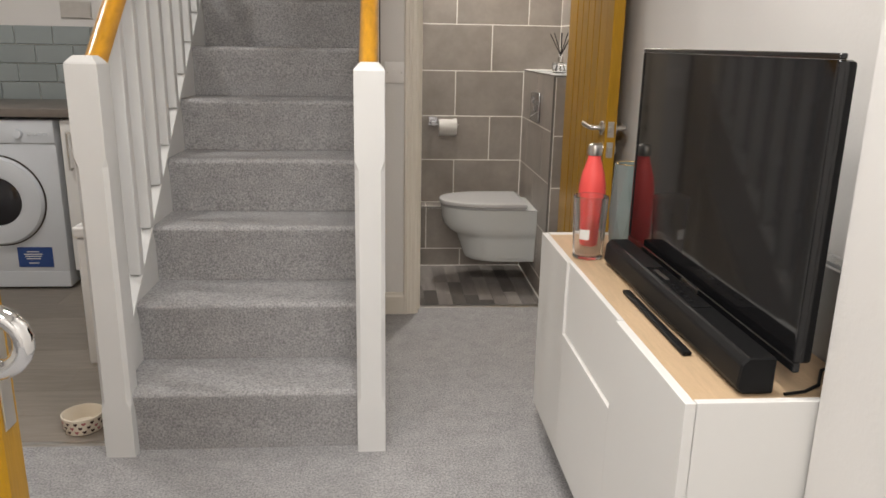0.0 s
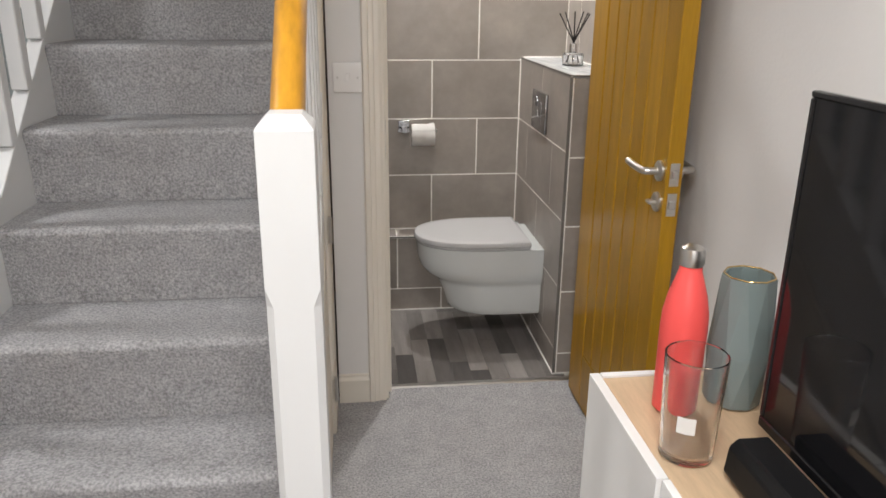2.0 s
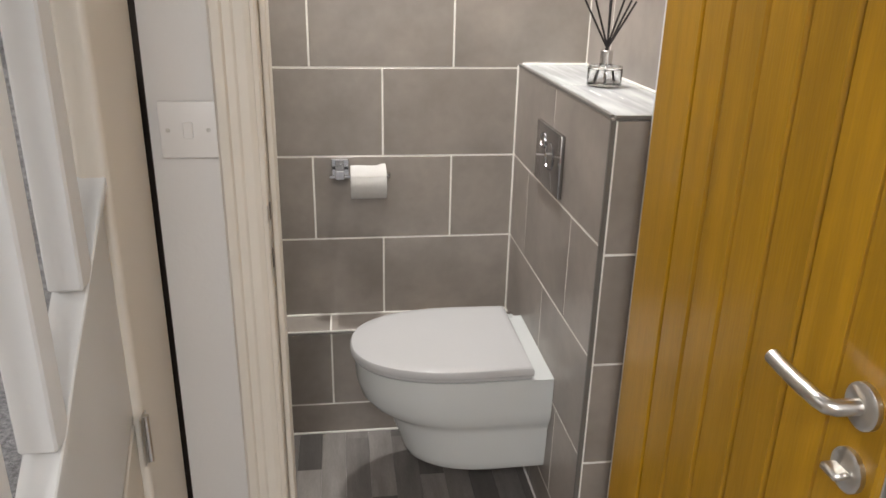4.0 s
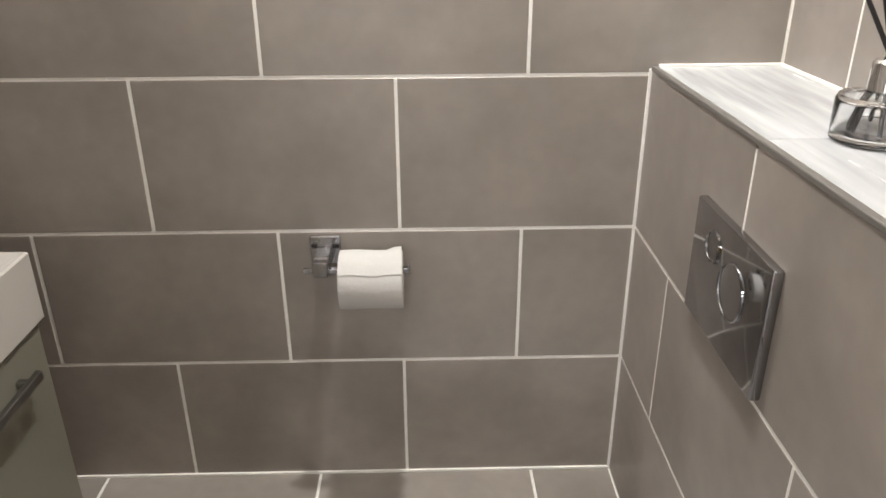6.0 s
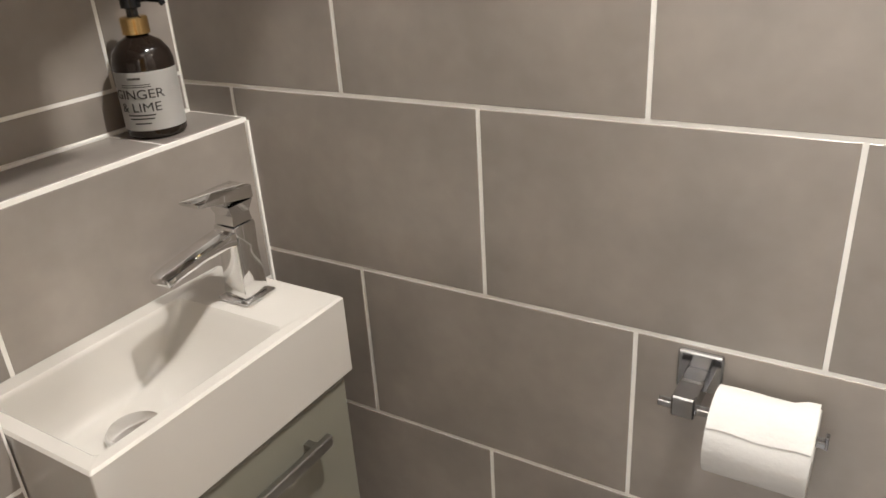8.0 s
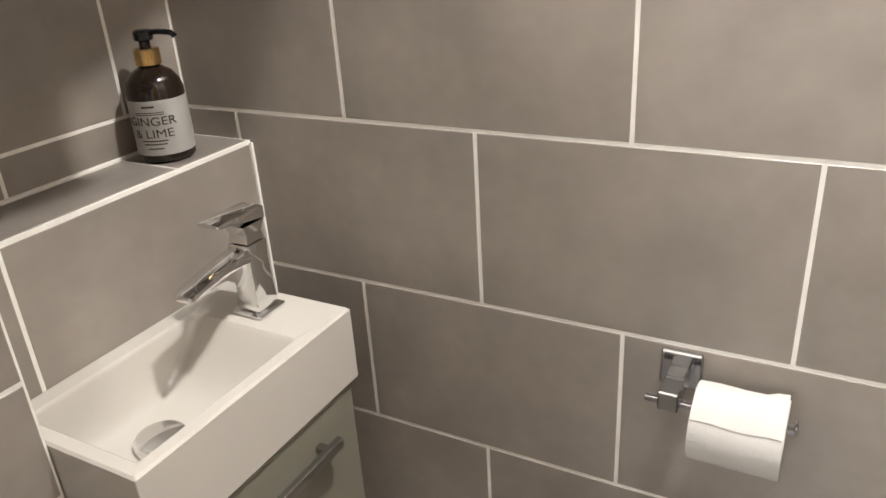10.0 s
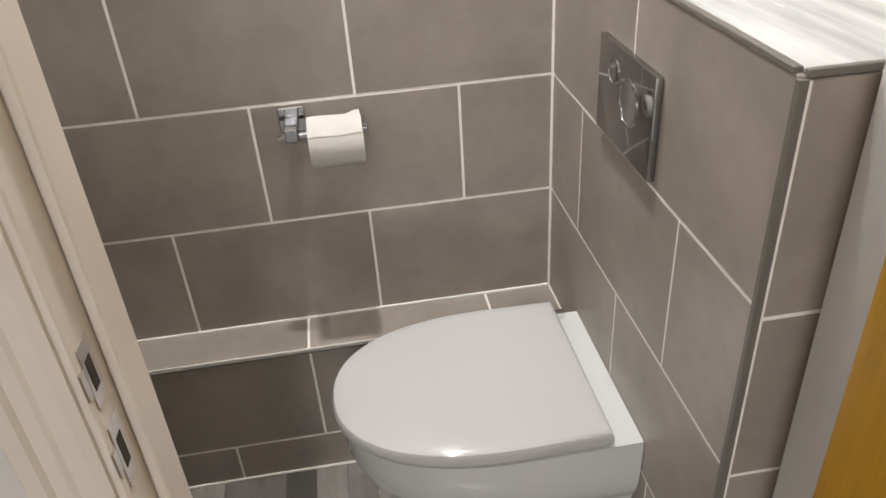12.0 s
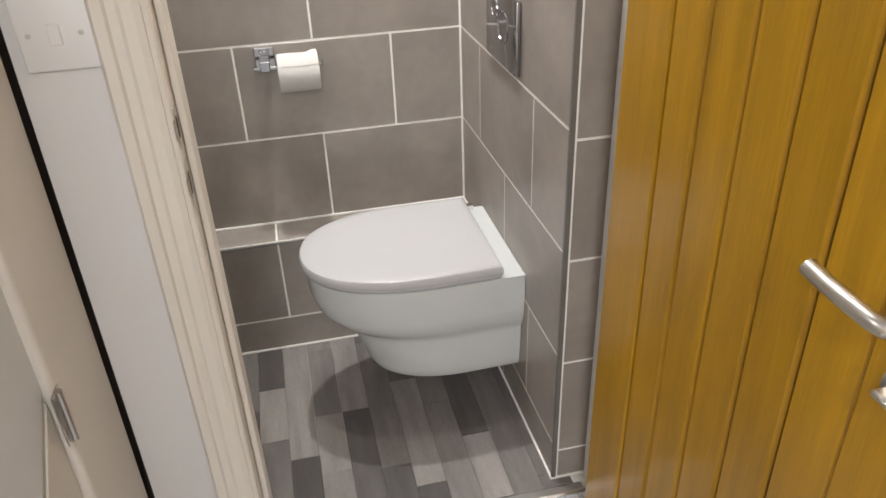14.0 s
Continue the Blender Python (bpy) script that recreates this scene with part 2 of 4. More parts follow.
structure("wall_wc_left", prism([(INNER + 0.02, 0.0), (BACK, 0.0), (BACK, 1.60), (INNER + 0.02, 0.95)], "x", -0.62, -0.497 - 0.0007), GROUT, "white grouted wall under the tiles", "wall")
structure("wall_front_left", box(-0.016, FRONT, 0, 0.12, INNER + 0.012, CEILING), PAINT, "white painted wall with a light switch", "wall")
structure("wall_front_top", box(0.12, FRONT + 0.012, 2.06, 0.90, INNER + 0.012, CEILING), PAINT, "white wall above the toilet door", "wall")
structure("wall_front_right", box(0.90, FRONT, 0, 1.1, INNER + 0.012, CEILING), PAINT, "white wall beside the toilet door", "wall")
structure("wall_hall_right", box(HALLR, 1.365, 0, 1.1, FRONT - 0.004, CEILING), PAINT, "white painted wall behind the television", "wall")
structure("wall_near_right", box(0.721, -2.0, 0, 1.1, 1.360, CEILING), PAINT, "white painted wall end beside the television unit", "wall")
structure("wall_south", box(-3.2, -2.1, 0, 1.2, -2.0, CEILING), PAINT, "plain white wall", "wall")
structure("wall_west", box(-3.3, -2.1, 0, -3.2, 4.75, CEILING), PAINT, "plain white wall", "wall")
structure("wall_kitchen_back", box(-3.2, 4.662, 0, -0.62, 4.75, CEILING), PAINT, "white kitchen wall above the tiles", "wall")
structure("wall_kitchen_side", prism([(2.50, 0.0), (4.655, 0.0), (4.655, 1.72)], "x", -0.850, -0.826), PAINT, "white panel under the stairs", "wall")

# cistern boxing, pipe ledge, basin boxing and pier (tiled below)
structure("cistern_boxing", box(BOXX + 0.0007, 3.795 + 0.0007, 0, RIGHT, BACK, 1.105), GROUT, "boxed-in cistern half wall", "wall")
structure("pipe_ledge", box(-0.497, 4.465 + 0.0007, 0, BOXX, BACK, 0.3533), GROUT, "low tiled pipe ledge", "ledge")
structure("basin_boxing", box(-0.4965, 4.02, 0, -0.38 - 0.0007, BACK, 1.0593), GROUT, "tiled half wall behind the basin", "wall")
structure("pier", prism([(INNER + 0.02, 0.0), (4.0985, 0.0), (4.0985, 1.23), (INNER + 0.02, 0.95)], "x", -0.4965, -0.285 - 0.0007), GROUT, "tiled pier beside the basin", "wall")

TH = 0.008


def tile_mesh(w, h, cache={}):
    key = (round(w, 3), round(h, 3))
    if key not in cache:
        cache[key] = mesh_of(box(-w / 2 + G, 0, -h / 2 + G, w / 2 - G, TH, h / 2 - G, 0.0012), TILE)
    return cache[key]


def lay_tiles(parent, turn, origin, u0, u1, rows, step=0.4):
    """Tiles in running bond. origin and turn: the plane, whose own x runs along the row; rows: (z0, z1, joint offset)."""
    base = pose(*origin, 0, 0, turn)
    for z0, z1, off in rows:
        cuts = sorted({u0, u1, *[off + step * k for k in range(-12, 13) if u0 + 0.012 < off + step * k < u1 - 0.012]})
        for a, b in zip(cuts, cuts[1:]):
            ob = new("tile", tile_mesh(b - a, z1 - z0))
            ob.matrix_basis = base @ pose((a + b) / 2, 0, (z0 + z1) / 2)
            ob.parent = parent


def rows_from(z_low, z_top, even, odd):
    out, z = [], 0.354 + 0.25 * round((z_low - 0.354) / 0.25 - 0.49)
    while z < z_top - 0.01:
        n = round((z - 0.354) / 0.25)
        lo, hi = max(z, z_low), min(z + 0.25, z_top)
        if hi - lo > 0.015:
            out.append((lo, hi, even if n % 2 == 0 else odd))
        z += 0.25
    return out


# doorway: linings, stops, casings, threshold
def casing_profile(x0, x1, face):
    """Moulded casing in plan, standing proud of the wall face."""
    d = x1 - x0
    pts = [(x0, face), (x0, face - 0.010), (x0 + d * 0.08, face - 0.017), (x0 + d * 0.30, face - 0.017), (x0 + d * 0.36, face - 0.012),
           (x0 + d * 0.55, face - 0.012), (x0 + d * 0.62, face - 0.009), (x0 + d * 0.85, face - 0.009), (x1, face - 0.005), (x1, face)]
    return pts


structure("door_casing", prism(casing_profile(0.088, 0.150, FRONT), "z", 0, 2.10), CREAM, "cream painted moulded door casing", "casing")
structure("door_lining", box(0.120, FRONT + 0.0005, 0, 0.158, INNER + 0.015, 2.05, 0.002), CREAM, "cream painted door lining", "door lining")
structure("door_stop", box(0.1585, FRONT + 0.048, 0, 0.170, INNER + 0.014, 2.03, 0.002), CREAM, "cream painted door stop", "door stop")
structure("door_lining", box(0.872, FRONT + 0.0005, 0, 0.899, INNER + 0.04, 2.05, 0.002), GLOSSW, "white painted door lining", "door lining")
structure("door_stop", box(0.862, FRONT + 0.048, 0, 0.8715, INNER + 0.036, 2.03, 0.002), GLOSSW, "white painted door stop", "door stop")
structure("door_lining", box(0.158, FRONT + 0.0005, 2.02, 0.866, INNER + 0.015, 2.05), CREAM, "cream painted door head", "door lining")
structure("threshold_strip", prism([(INNER - 0.016, 0.0), (INNER - 0.011, 0.005), (INNER + 0.008, 0.005), (INNER + 0.014, 0.0)], "x", 0.16, 0.845), STEEL, "thin metal threshold strip", "threshold")
structure("baseboard", prism([(FRONT, 0.0), (FRONT - 0.014, 0.0), (FRONT - 0.014, 0.085), (FRONT - 0.009, 0.095), (FRONT - 0.008, 0.103), (FRONT, 0.106)], "x", -0.016, 0.09), CREAM, "cream skirting board", "skirting")

# stairs
RUN, RISE, Y0 = 0.24, 0.2035, 2.446
SX0, SX1 = -0.811, -0.092


def step_outline():
    """Side view of one carpeted step: y, z, with a rolled nosing."""
    pts = [(0.0, 0.0)]
    r = 0.018
    pts += [(-0.002, RISE * 0.35), (-0.006, RISE * 0.70)]
    for k in range(0, 7):
        a = radians(180 - 15 * k)
        pts.append((0.004 + (r + 0.006) * math.cos(a), RISE - r + r * math.sin(a)))
    pts += [(RUN + 0.02, RISE - 0.001), (RUN + 0.02, RISE - 0.030), (0.022, RISE - 0.030), (0.022, 0.0)]
    return pts


stairs = thing("staircase", "straight staircase with grey carpeted treads and white sides", "staircase")
for k in range(13):
    o = [(Y0 + RUN * k + y, RISE * k + z) for y, z in step_outline()]
    part("step", prism(o, "x", SX0, SX1 + 0.03), CARPET, stairs, "", True)


def string_outline(y_a, y_b, low, high):
    s = RISE / RUN
    return [(y_a, max(0.0, (y_a - Y0) * s + low)), (y_b, (y_b - Y0) * s + low), (y_b, (y_b - Y0) * s + high), (y_a, (y_a - Y0) * s + high)]


SL = RISE / RUN
part("string", prism(string_outline(2.489, 5.0, -0.12, 0.235), "x", -0.840, -0.8115), GLOSSW, stairs, "white painted stair string")
part("string", prism(string_outline(2.492, 3.60, -0.12, 0.235), "x", -0.063, -0.035), GLOSSW, stairs, "white painted stair string")
part("string_capping", prism(string_outline(2.489, 5.0, 0.236, 0.252), "x", -0.845, -0.803, 0.002), GLOSSW, stairs)
part("string_capping", prism(string_outline(2.492, 3.60, 0.236, 0.252), "x", -0.068, -0.026, 0.002), GLOSSW, stairs)


def newel(x0, y0, top):
    w, c = 0.087, 0.012
    cx, cy = x0 + w / 2, y0 + w / 2

    def ring(h, z, cut):
        q = h - cut
        return [(cx - q, cy - h, z), (cx + q, cy - h, z), (cx + h, cy - q, z), (cx + h, cy + q, z), (cx + q, cy + h, z), (cx - q, cy + h, z), (cx - h, cy + q, z), (cx - h, cy - q, z)]
    h = w / 2
    rows = [ring(h, 0, 0.001), ring(h, 0.155, 0.001), ring(h, 0.185, c), ring(h, top - 0.30, c), ring(h, top - 0.27, 0.001), ring(h, top - 0.022, 0.001),
            ring(h - 0.003, top - 0.016, 0.002), ring(h - 0.018, top, 0.002)]
    return loft(rows)


part("newel_post", newel(-0.855, 2.404, 1.200), GLOSSW, stairs, "white painted square newel post with chamfered edges")
part("newel_post", newel(-0.086, 2.405, 1.195), GLOSSW, stairs, "white painted square newel post with chamfered edges")


def rail_bm(x, y_a, y_b, top_a):
    prof = [(-0.028, -0.03), (-0.028, -0.012), (-0.024, 0.012), (-0.012, 0.026), (0.0, 0.029), (0.012, 0.026), (0.024, 0.012), (0.028, -0.012), (0.028, -0.03), (0.018, -0.035), (-0.018, -0.035)]
    return loft([[(x + u, y, top_a + (y - y_a) * SL + v) for u, v in prof] for y in (y_a, y_b)])


part("handrail", rail_bm(-0.8145, 2.48, 5.0, 1.155), RAILWOOD, stairs, "varnished orange wooden handrail", True)
part("handrail", rail_bm(-0.0465, 2.48, 5.0, 1.155), RAILWOOD, stairs, "varnished orange wooden handrail", True)
PITCH, HALF = 0.1465, 0.0205
for i in range(15):
    y = 2.585 + PITCH * i
    z = (y - Y0) * SL
    part("baluster", box(-0.823 - HALF, y - HALF, z + 0.250, -0.823 + HALF, y + HALF, z + 1.110, 0.003), GLOSSW, stairs)
part("side_panel", prism([(2.494, 0.0), (3.448, 0.0), (3.448, (3.448 - Y0) * SL - 0.121), (2.60, (2.60 - Y0) * SL - 0.121)], "x", -0.060, -0.034, 0.002), CREAM, stairs, "cream painted panel under the stairs")
part("post_panel", box(-0.066, 3.451, 0.0, -0.0215, 3.660, 2.4, 0.010, 3), CREAM, stairs, "cream painted panel beside the stairs", True)
for i in range(6):
    y = 2.600 + PITCH * i
    z = (y - Y0) * SL
    part("baluster", box(-0.047 - HALF, y - HALF, z + 0.250, -0.047 + HALF, y + HALF, z + 1.110, 0.003), GLOSSW, stairs)


def hinge(z, parent):
    bm = box(-0.023, 3.434, z - 0.04, -0.020, 3.466, z + 0.04, 0.0006)
    tube([(-0.017, 3.4495, z - 0.04), (-0.017, 3.4495, z + 0.04)], 0.005, 10, bm)
    part("hinge", bm, STEEL, parent, "steel butt hinge")


hinge(0.70, stairs)
hinge(0.17, stairs)
# Added dark sheet, its colour standing in for the shade beside the stairs.
structure("understairs_back", box(-0.0600, FRONT + 0.03, 0.0, -0.0165, FRONT + 0.06, 2.4), DARK, "dark sheet painting shade in the gap beside the stairs", "wall")
structure("understairs_partition", box(-0.76, 3.70, 0.0, -0.0605, 3.73, 1.17), PAINT, "white partition behind the understairs cupboard", "wall")


# ---- toilet room things ----
def d_outline(x_back, x_nose, yc, half, z, n=40, flat=0.55, sq=2.3):
    """D-shaped plan: straight sides from the back, then a rounded nose."""
    x_mid = x_back + (x_nose - x_back) * (1 - flat)
    pts = [(x_back, yc - half * 0.985, z)]
    for i in range(n + 1):
        a = -math.pi / 2 + math.pi * i / n
        c, s = math.cos(a), math.sin(a)
        pts.append((x_mid + (x_nose - x_mid) * abs(c) ** (2 / sq), yc + half * math.copysign(abs(s) ** (2 / sq), s), z))
    pts.append((x_back, yc + half * 0.985, z))
    return pts


def make_toilet():
    t = thing("toilet", "white wall-hung toilet with its lid closed", "toilet", at=(0, 0, 0))
    yc, hw = 4.192, 0.183
    XB = BOXX - 0.001
    secs = [(0.298, 1.0, 0.425), (0.300, 1.0, 0.415), (0.303, 0.995, 0.37), (0.314, 0.985, 0.33), (0.336, 0.955, 0.302), (0.362, 0.915, 0.285),
            (0.378, 0.885, 0.275), (0.386, 0.872, 0.264), (0.394, 0.866, 0.245), (0.408, 0.85, 0.21), (0.420, 0.825, 0.168), (0.427, 0.808, 0.149), (0.437, 0.785, 0.142)]
    rings = [d_outline(XB, nose, yc, hw * k, z, flat=0.62) for nose, k, z in secs[::-1]]
    part("pan", loft(rings), CERAM, t, "white glazed ceramic pan", True)
    part("outlet_cover", lathe([(0, 0.120), (0.045, 0.120), (0.052, 0.130), (0.052, 0.150), (0, 0.150)], 24, None, (0.60, yc, 0)), CERAM, t, "", True)
    seat = [d_outline(0.730, n, yc, hw * k, z, flat=0.66) for n, k, z in ((0.303, 0.965, 0.4255), (0.300, 0.980, 0.428), (0.300, 0.980, 0.434), (0.304, 0.965, 0.4365))]
    part("seat", loft(seat), SEATM, t, "white seat ring", True)
    lid = [d_outline(0.734 - i, n, yc, hw * k, z, flat=0.66) for n, k, z, i in
           ((0.294, 1.005, 0.4375, 0), (0.290, 1.02, 0.440, 0), (0.290, 1.02, 0.452, 0), (0.294, 1.005, 0.458, 0.003), (0.304, 0.965, 0.461, 0.008), (0.33, 0.87, 0.4625, 0.02), (0.40, 0.6, 0.4635, 0.06))]
    part("lid", loft(lid), SEATM, t, "white glossy closed lid", True)
    part("seat_hinge", box(0.736, yc + 0.160, 0.4262, 0.756, yc + 0.174, 0.443, 0.002), CHROME, t, "small chrome lid hinge")
    return t


make_toilet()


def make_flush_plate():
    t = thing("flush_plate", "chrome dual flush plate set in the tiled boxing", "flush plate")
    x = BOXX
    part("plate", box(x - 0.012, 4.073, 0.866, x + 0.0005, 4.287, 1.016, 0.003, 2), PLATE, t, "polished chrome plate", True)
    for y, z, r in ((4.221, 0.976, 0.020), (4.157, 0.950, 0.034)):
        ob = part("button", lathe([(0, 0), (r, 0), (r, 0.0022), (r - 0.0012, 0.0030), (r - 0.0026, 0.0022), (r - 0.003, 0.0010), (0, 0.0008)], 40), PLATE, t, "round chrome button with a fine rim", True)
        ob.matrix_basis = pose(x - 0.012, y, z, 0, -90, 0)


make_flush_plate()


def make_roll_holder():
    t = thing("toilet_roll_holder", "chrome square toilet roll holder on the tiled wall", "roll holder")
    y = BACK - 0.0005
    part("mounting_plate", box(0.252, y - 0.009, 0.798, 0.302, y, 0.848, 0.002), DCHROME, t)
    part("arm", box(0.263, y - 0.072, 0.803, 0.288, y - 0.009, 0.829, 0.002), DCHROME, t)
    part("bar", box(0.2465, y - 0.064, 0.806, 0.4145, y - 0.054, 0.814, 0.001), DCHROME, t)
    part("end_stop", box(0.4125, y - 0.063, 0.804, 0.4165, y - 0.053, 0.820, 0.001), DCHROME, t)
    r = thing("toilet_roll", "white toilet paper roll on the chrome holder", "toilet roll")
    cz, cy, R = 0.7925, y - 0.058, 0.0465
    prof = [(0.019, -0.05), (R - 0.001, -0.05), (R, -0.048), (R, 0.048), (R - 0.001, 0.05), (0.019, 0.05), (0.019, -0.05)]
    ob = part("paper", lathe(prof, 40), PAPER, r, "", True)
    ob.matrix_basis = pose(0.355, cy, cz, 0, 90, 0)
    flap = []
    for k in range(9):
        x, lift = 0.306 + 0.0122 * k, 0.0008 * math.sin(k * 0.9) + (0.004 if k > 6 else 0.0)
        low = 34 + 1.5 * math.sin(k * 1.1)
        over = [(low + (112 - low) * j / 6, 0.0008 + (lift if j > 3 else 0.0)) for j in range(7)]
        ring = [(x, cy - (R + g) * math.cos(radians(a)), cz + (R + g) * math.sin(radians(a))) for a, g in over]
        flap.append(ring + [(x, cy - (R + g + 0.0007) * math.cos(radians(a)), cz + (R + g + 0.0007) * math.sin(radians(a))) for a, g in over[::-1]])
    part("loose_sheet", loft(flap), PAPER, r, "", True)


make_roll_holder()


def make_diffuser():
    t = thing("reed_diffuser", "small round glass reed diffuser with black sticks on the shelf", "diffuser", at=(0.897, 4.168, 1.1155))
    part("bottle", lathe([(0, 0), (0.036, 0), (0.040, 0.003), (0.0405, 0.042), (0.038, 0.047), (0.015, 0.050), (0.013, 0.056), (0.011, 0.056), (0.013, 0.048), (0.035, 0.043), (0.0375, 0.040), (0.037, 0.009), (0, 0.007)], 48), GLASS, t, "clear glass bottle", True)
    part("cap", lathe([(0.0135, 0.050), (0.0145, 0.051), (0.0145, 0.079), (0.012, 0.082), (0.0, 0.082)], 24), CHROME, t, "silver cap", True)
    for a, s in ((10, 0.052), (75, 0.036), (150, 0.060), (185, 0.040), (250, 0.026), (320, 0.058), (350, 0.030)):
        c, d = math.cos(radians(a)), math.sin(radians(a))
        part("reed", tube([(-0.024 * c, -0.024 * d, 0.010), (-0.004 * c, -0.004 * d, 0.078), (s * c, s * d, 0.205 - 0.25 * s)], 0.0023, 6), REED, t)


make_diffuser()
BASIN_Z = 0.87


def make_basin():
    t = thing("basin", "slim white rectangular basin with an angled bowl", "basin")
    x0, x1, y0, y1, z0, z1 = -0.3795, -0.152, 4.100, 4.474, BASIN_Z - 0.115, BASIN_Z
    bm = bmesh.new()

    def rect(a, b, c, d, z, r=0.002):
        pts = []
        for cx, cy, a0 in ((b - r, c + r, -90), (b - r, d - r, 0), (a + r, d - r, 90), (a + r, c + r, 180)):
            pts += [(cx + r * math.cos(radians(a0 + 18 * k)), cy + r * math.sin(radians(a0 + 18 * k)), z) for k in range(6)]
        return [bm.verts.new(p) for p in pts]
    o = [rect(x0 + 0.004, x1 - 0.004, y0 + 0.004, y1 - 0.004, z0), rect(x0, x1, y0, y1, z0 + 0.004), rect(x0, x1, y0, y1, z1 - 0.003), rect(x0 + 0.003, x1 - 0.003, y0 + 0.003, y1 - 0.003, z1),
         rect(-0.352, -0.169, y0 + 0.018, 4.378, z1, 0.006), rect(-0.350, -0.171, y0 + 0.020, 4.376, z1 - 0.002, 0.007), rect(-0.349, -0.172, y0 + 0.021, 4.372, z1 - 0.006, 0.008),
         rect(-0.347, -0.174, y0 + 0.024, 4.358, z1 - 0.028, 0.012), rect(-0.345, -0.176, y0 + 0.027, 4.340, z1 - 0.050, 0.016), rect(-0.342, -0.180, y0 + 0.031, 4.318, z1 - 0.068, 0.020),
         rect(-0.337, -0.187, y0 + 0.037, 4.296, z1 - 0.079, 0.024), rect(-0.328, -0.198, y0 + 0.047, 4.275, z1 - 0.085, 0.026), rect(-0.315, -0.213, y0 + 0.062, 4.255, z1 - 0.087, 0.026)]
    for a, b in zip(o, o[1:]):
        n = len(a)
        for i in range(n):
            j = (i + 1) % n
            bm.faces.new((a[i], a[j], b[j], b[i]))
    bm.faces.new(o[0][::-1])
    bm.faces.new(o[-1])
    part("bowl", bm, BASINM, t, "white ceramic bowl", True)
    part("waste", lathe([(0, 0), (0.030, 0), (0.033, 0.002), (0.033, 0.010), (0.030, 0.014), (0.012, 0.017), (0, 0.0175)], 32, None, (-0.270, 4.222, z1 - 0.0872)), CHROME, t, "chrome domed waste", True)
    v = thing("vanity_unit", "grey green gloss vanity cabinet under the basin", "cabinet")
    part("carcass", box(-0.3795, 4.10, 0.12, -0.176, 4.460, z0 - 0.001, 0.002), VANITY, v)
    part("door", box(-0.1755, 4.098, 0.12, -0.158, 4.462, z0 - 0.004, 0.002), VANITY, v, "grey green gloss door")
    hb = box(-0.141, 4.172, 0.694, -0.131, 4.396, 0.711, 0.0015)
    for y in (4.195, 4.373):
        box(-0.1578, y - 0.006, 0.698, -0.1405, y + 0.006, 0.707, 0.001, 1, hb)
    part("door_handle", hb, HANDLEM, v, "dull steel square bar handle")


make_basin()


def make_tap():
    t = thing("basin_tap", "chrome square mixer tap with a flat lever", "tap", at=(-0.270, 4.422, BASIN_Z))
    part("base_flange", box(-0.027, -0.027, 0, 0.027, 0.027, 0.006, 0.004, 2), CHROME, t, "", True)
    sq = lambda w, d, z, s=0: [(-w + s, -d, z), (w + s, -d, z), (w + s, d, z), (-w + s, d, z)]
    bm = loft([[(x, y, z) for x, y, z in sq(a, a, z)] for a, z in ((0.021, 0.006), (0.019, 0.03), (0.018, 0.07), (0.019, 0.105))])
    bmesh.ops.bevel(bm, geom=list(bm.edges), offset=0.004, segments=2, affect="EDGES", profile=0.5)
    part("body", bm, CHROME, t, "", True)
    rings = []
    for y, z, w, h in ((0.0, 0.080, 0.018, 0.022), (-0.03, 0.082, 0.018, 0.016), (-0.07, 0.081, 0.018, 0.011), (-0.108, 0.075, 0.018, 0.010), (-0.124, 0.071, 0.017, 0.010)):
        rings.append([(-w, y, z), (w, y, z), (w, y, z + h), (-w, y, z + h)])
    bm = loft(rings)
    bmesh.ops.bevel(bm, geom=list(bm.edges), offset=0.003, segments=2, affect="EDGES", profile=0.5)
    part("spout", bm, CHROME, t, "", True)
    bm = loft([sq(0.016, 0.016, 0.106), sq(0.015, 0.014, 0.118), sq(0.018, 0.020, 0.132)])
    part("lever_neck", bm, CHROME, t)
    bm = loft([[(-0.019, 0.022, 0.132), (0.019, 0.022, 0.132), (0.019, 0.022, 0.150), (-0.019, 0.022, 0.150)], [(-0.018, -0.062, 0.146), (0.018, -0.062, 0.146), (0.018, -0.062, 0.151), (-0.018, -0.062, 0.151)]])
    bmesh.ops.bevel(bm, geom=list(bm.edges), offset=0.002, segments=2, affect="EDGES", profile=0.5)
    part("lever", bm, CHROME, t, "flat chrome lever", True)


make_tap()


def letters(name, text, size, material, parent, m, label=""):
    c = bpy.data.curves.new("text", "FONT")
    c.body, c.size, c.align_x, c.extrude = text, size, "CENTER", 0.0002
    tmp = bpy.data.objects.new("text", c)
    me = bpy.data.meshes.new_from_object(tmp)
    bpy.data.objects.remove(tmp)
    me.materials.clear()
    me.materials.append(material)
    ob = new(name, me)
    ob.matrix_basis = m
    ob.parent = parent
    return tagged(ob, label)


def bend(ob, radius):
    """Wraps flat lettering (own x along, y up) round an upright cylinder."""
    for v in ob.data.vertices:
        x, y, z = v.co
        a = x / radius
        v.co = ((radius + z) * math.sin(a), -(radius + z) * math.cos(a), y)


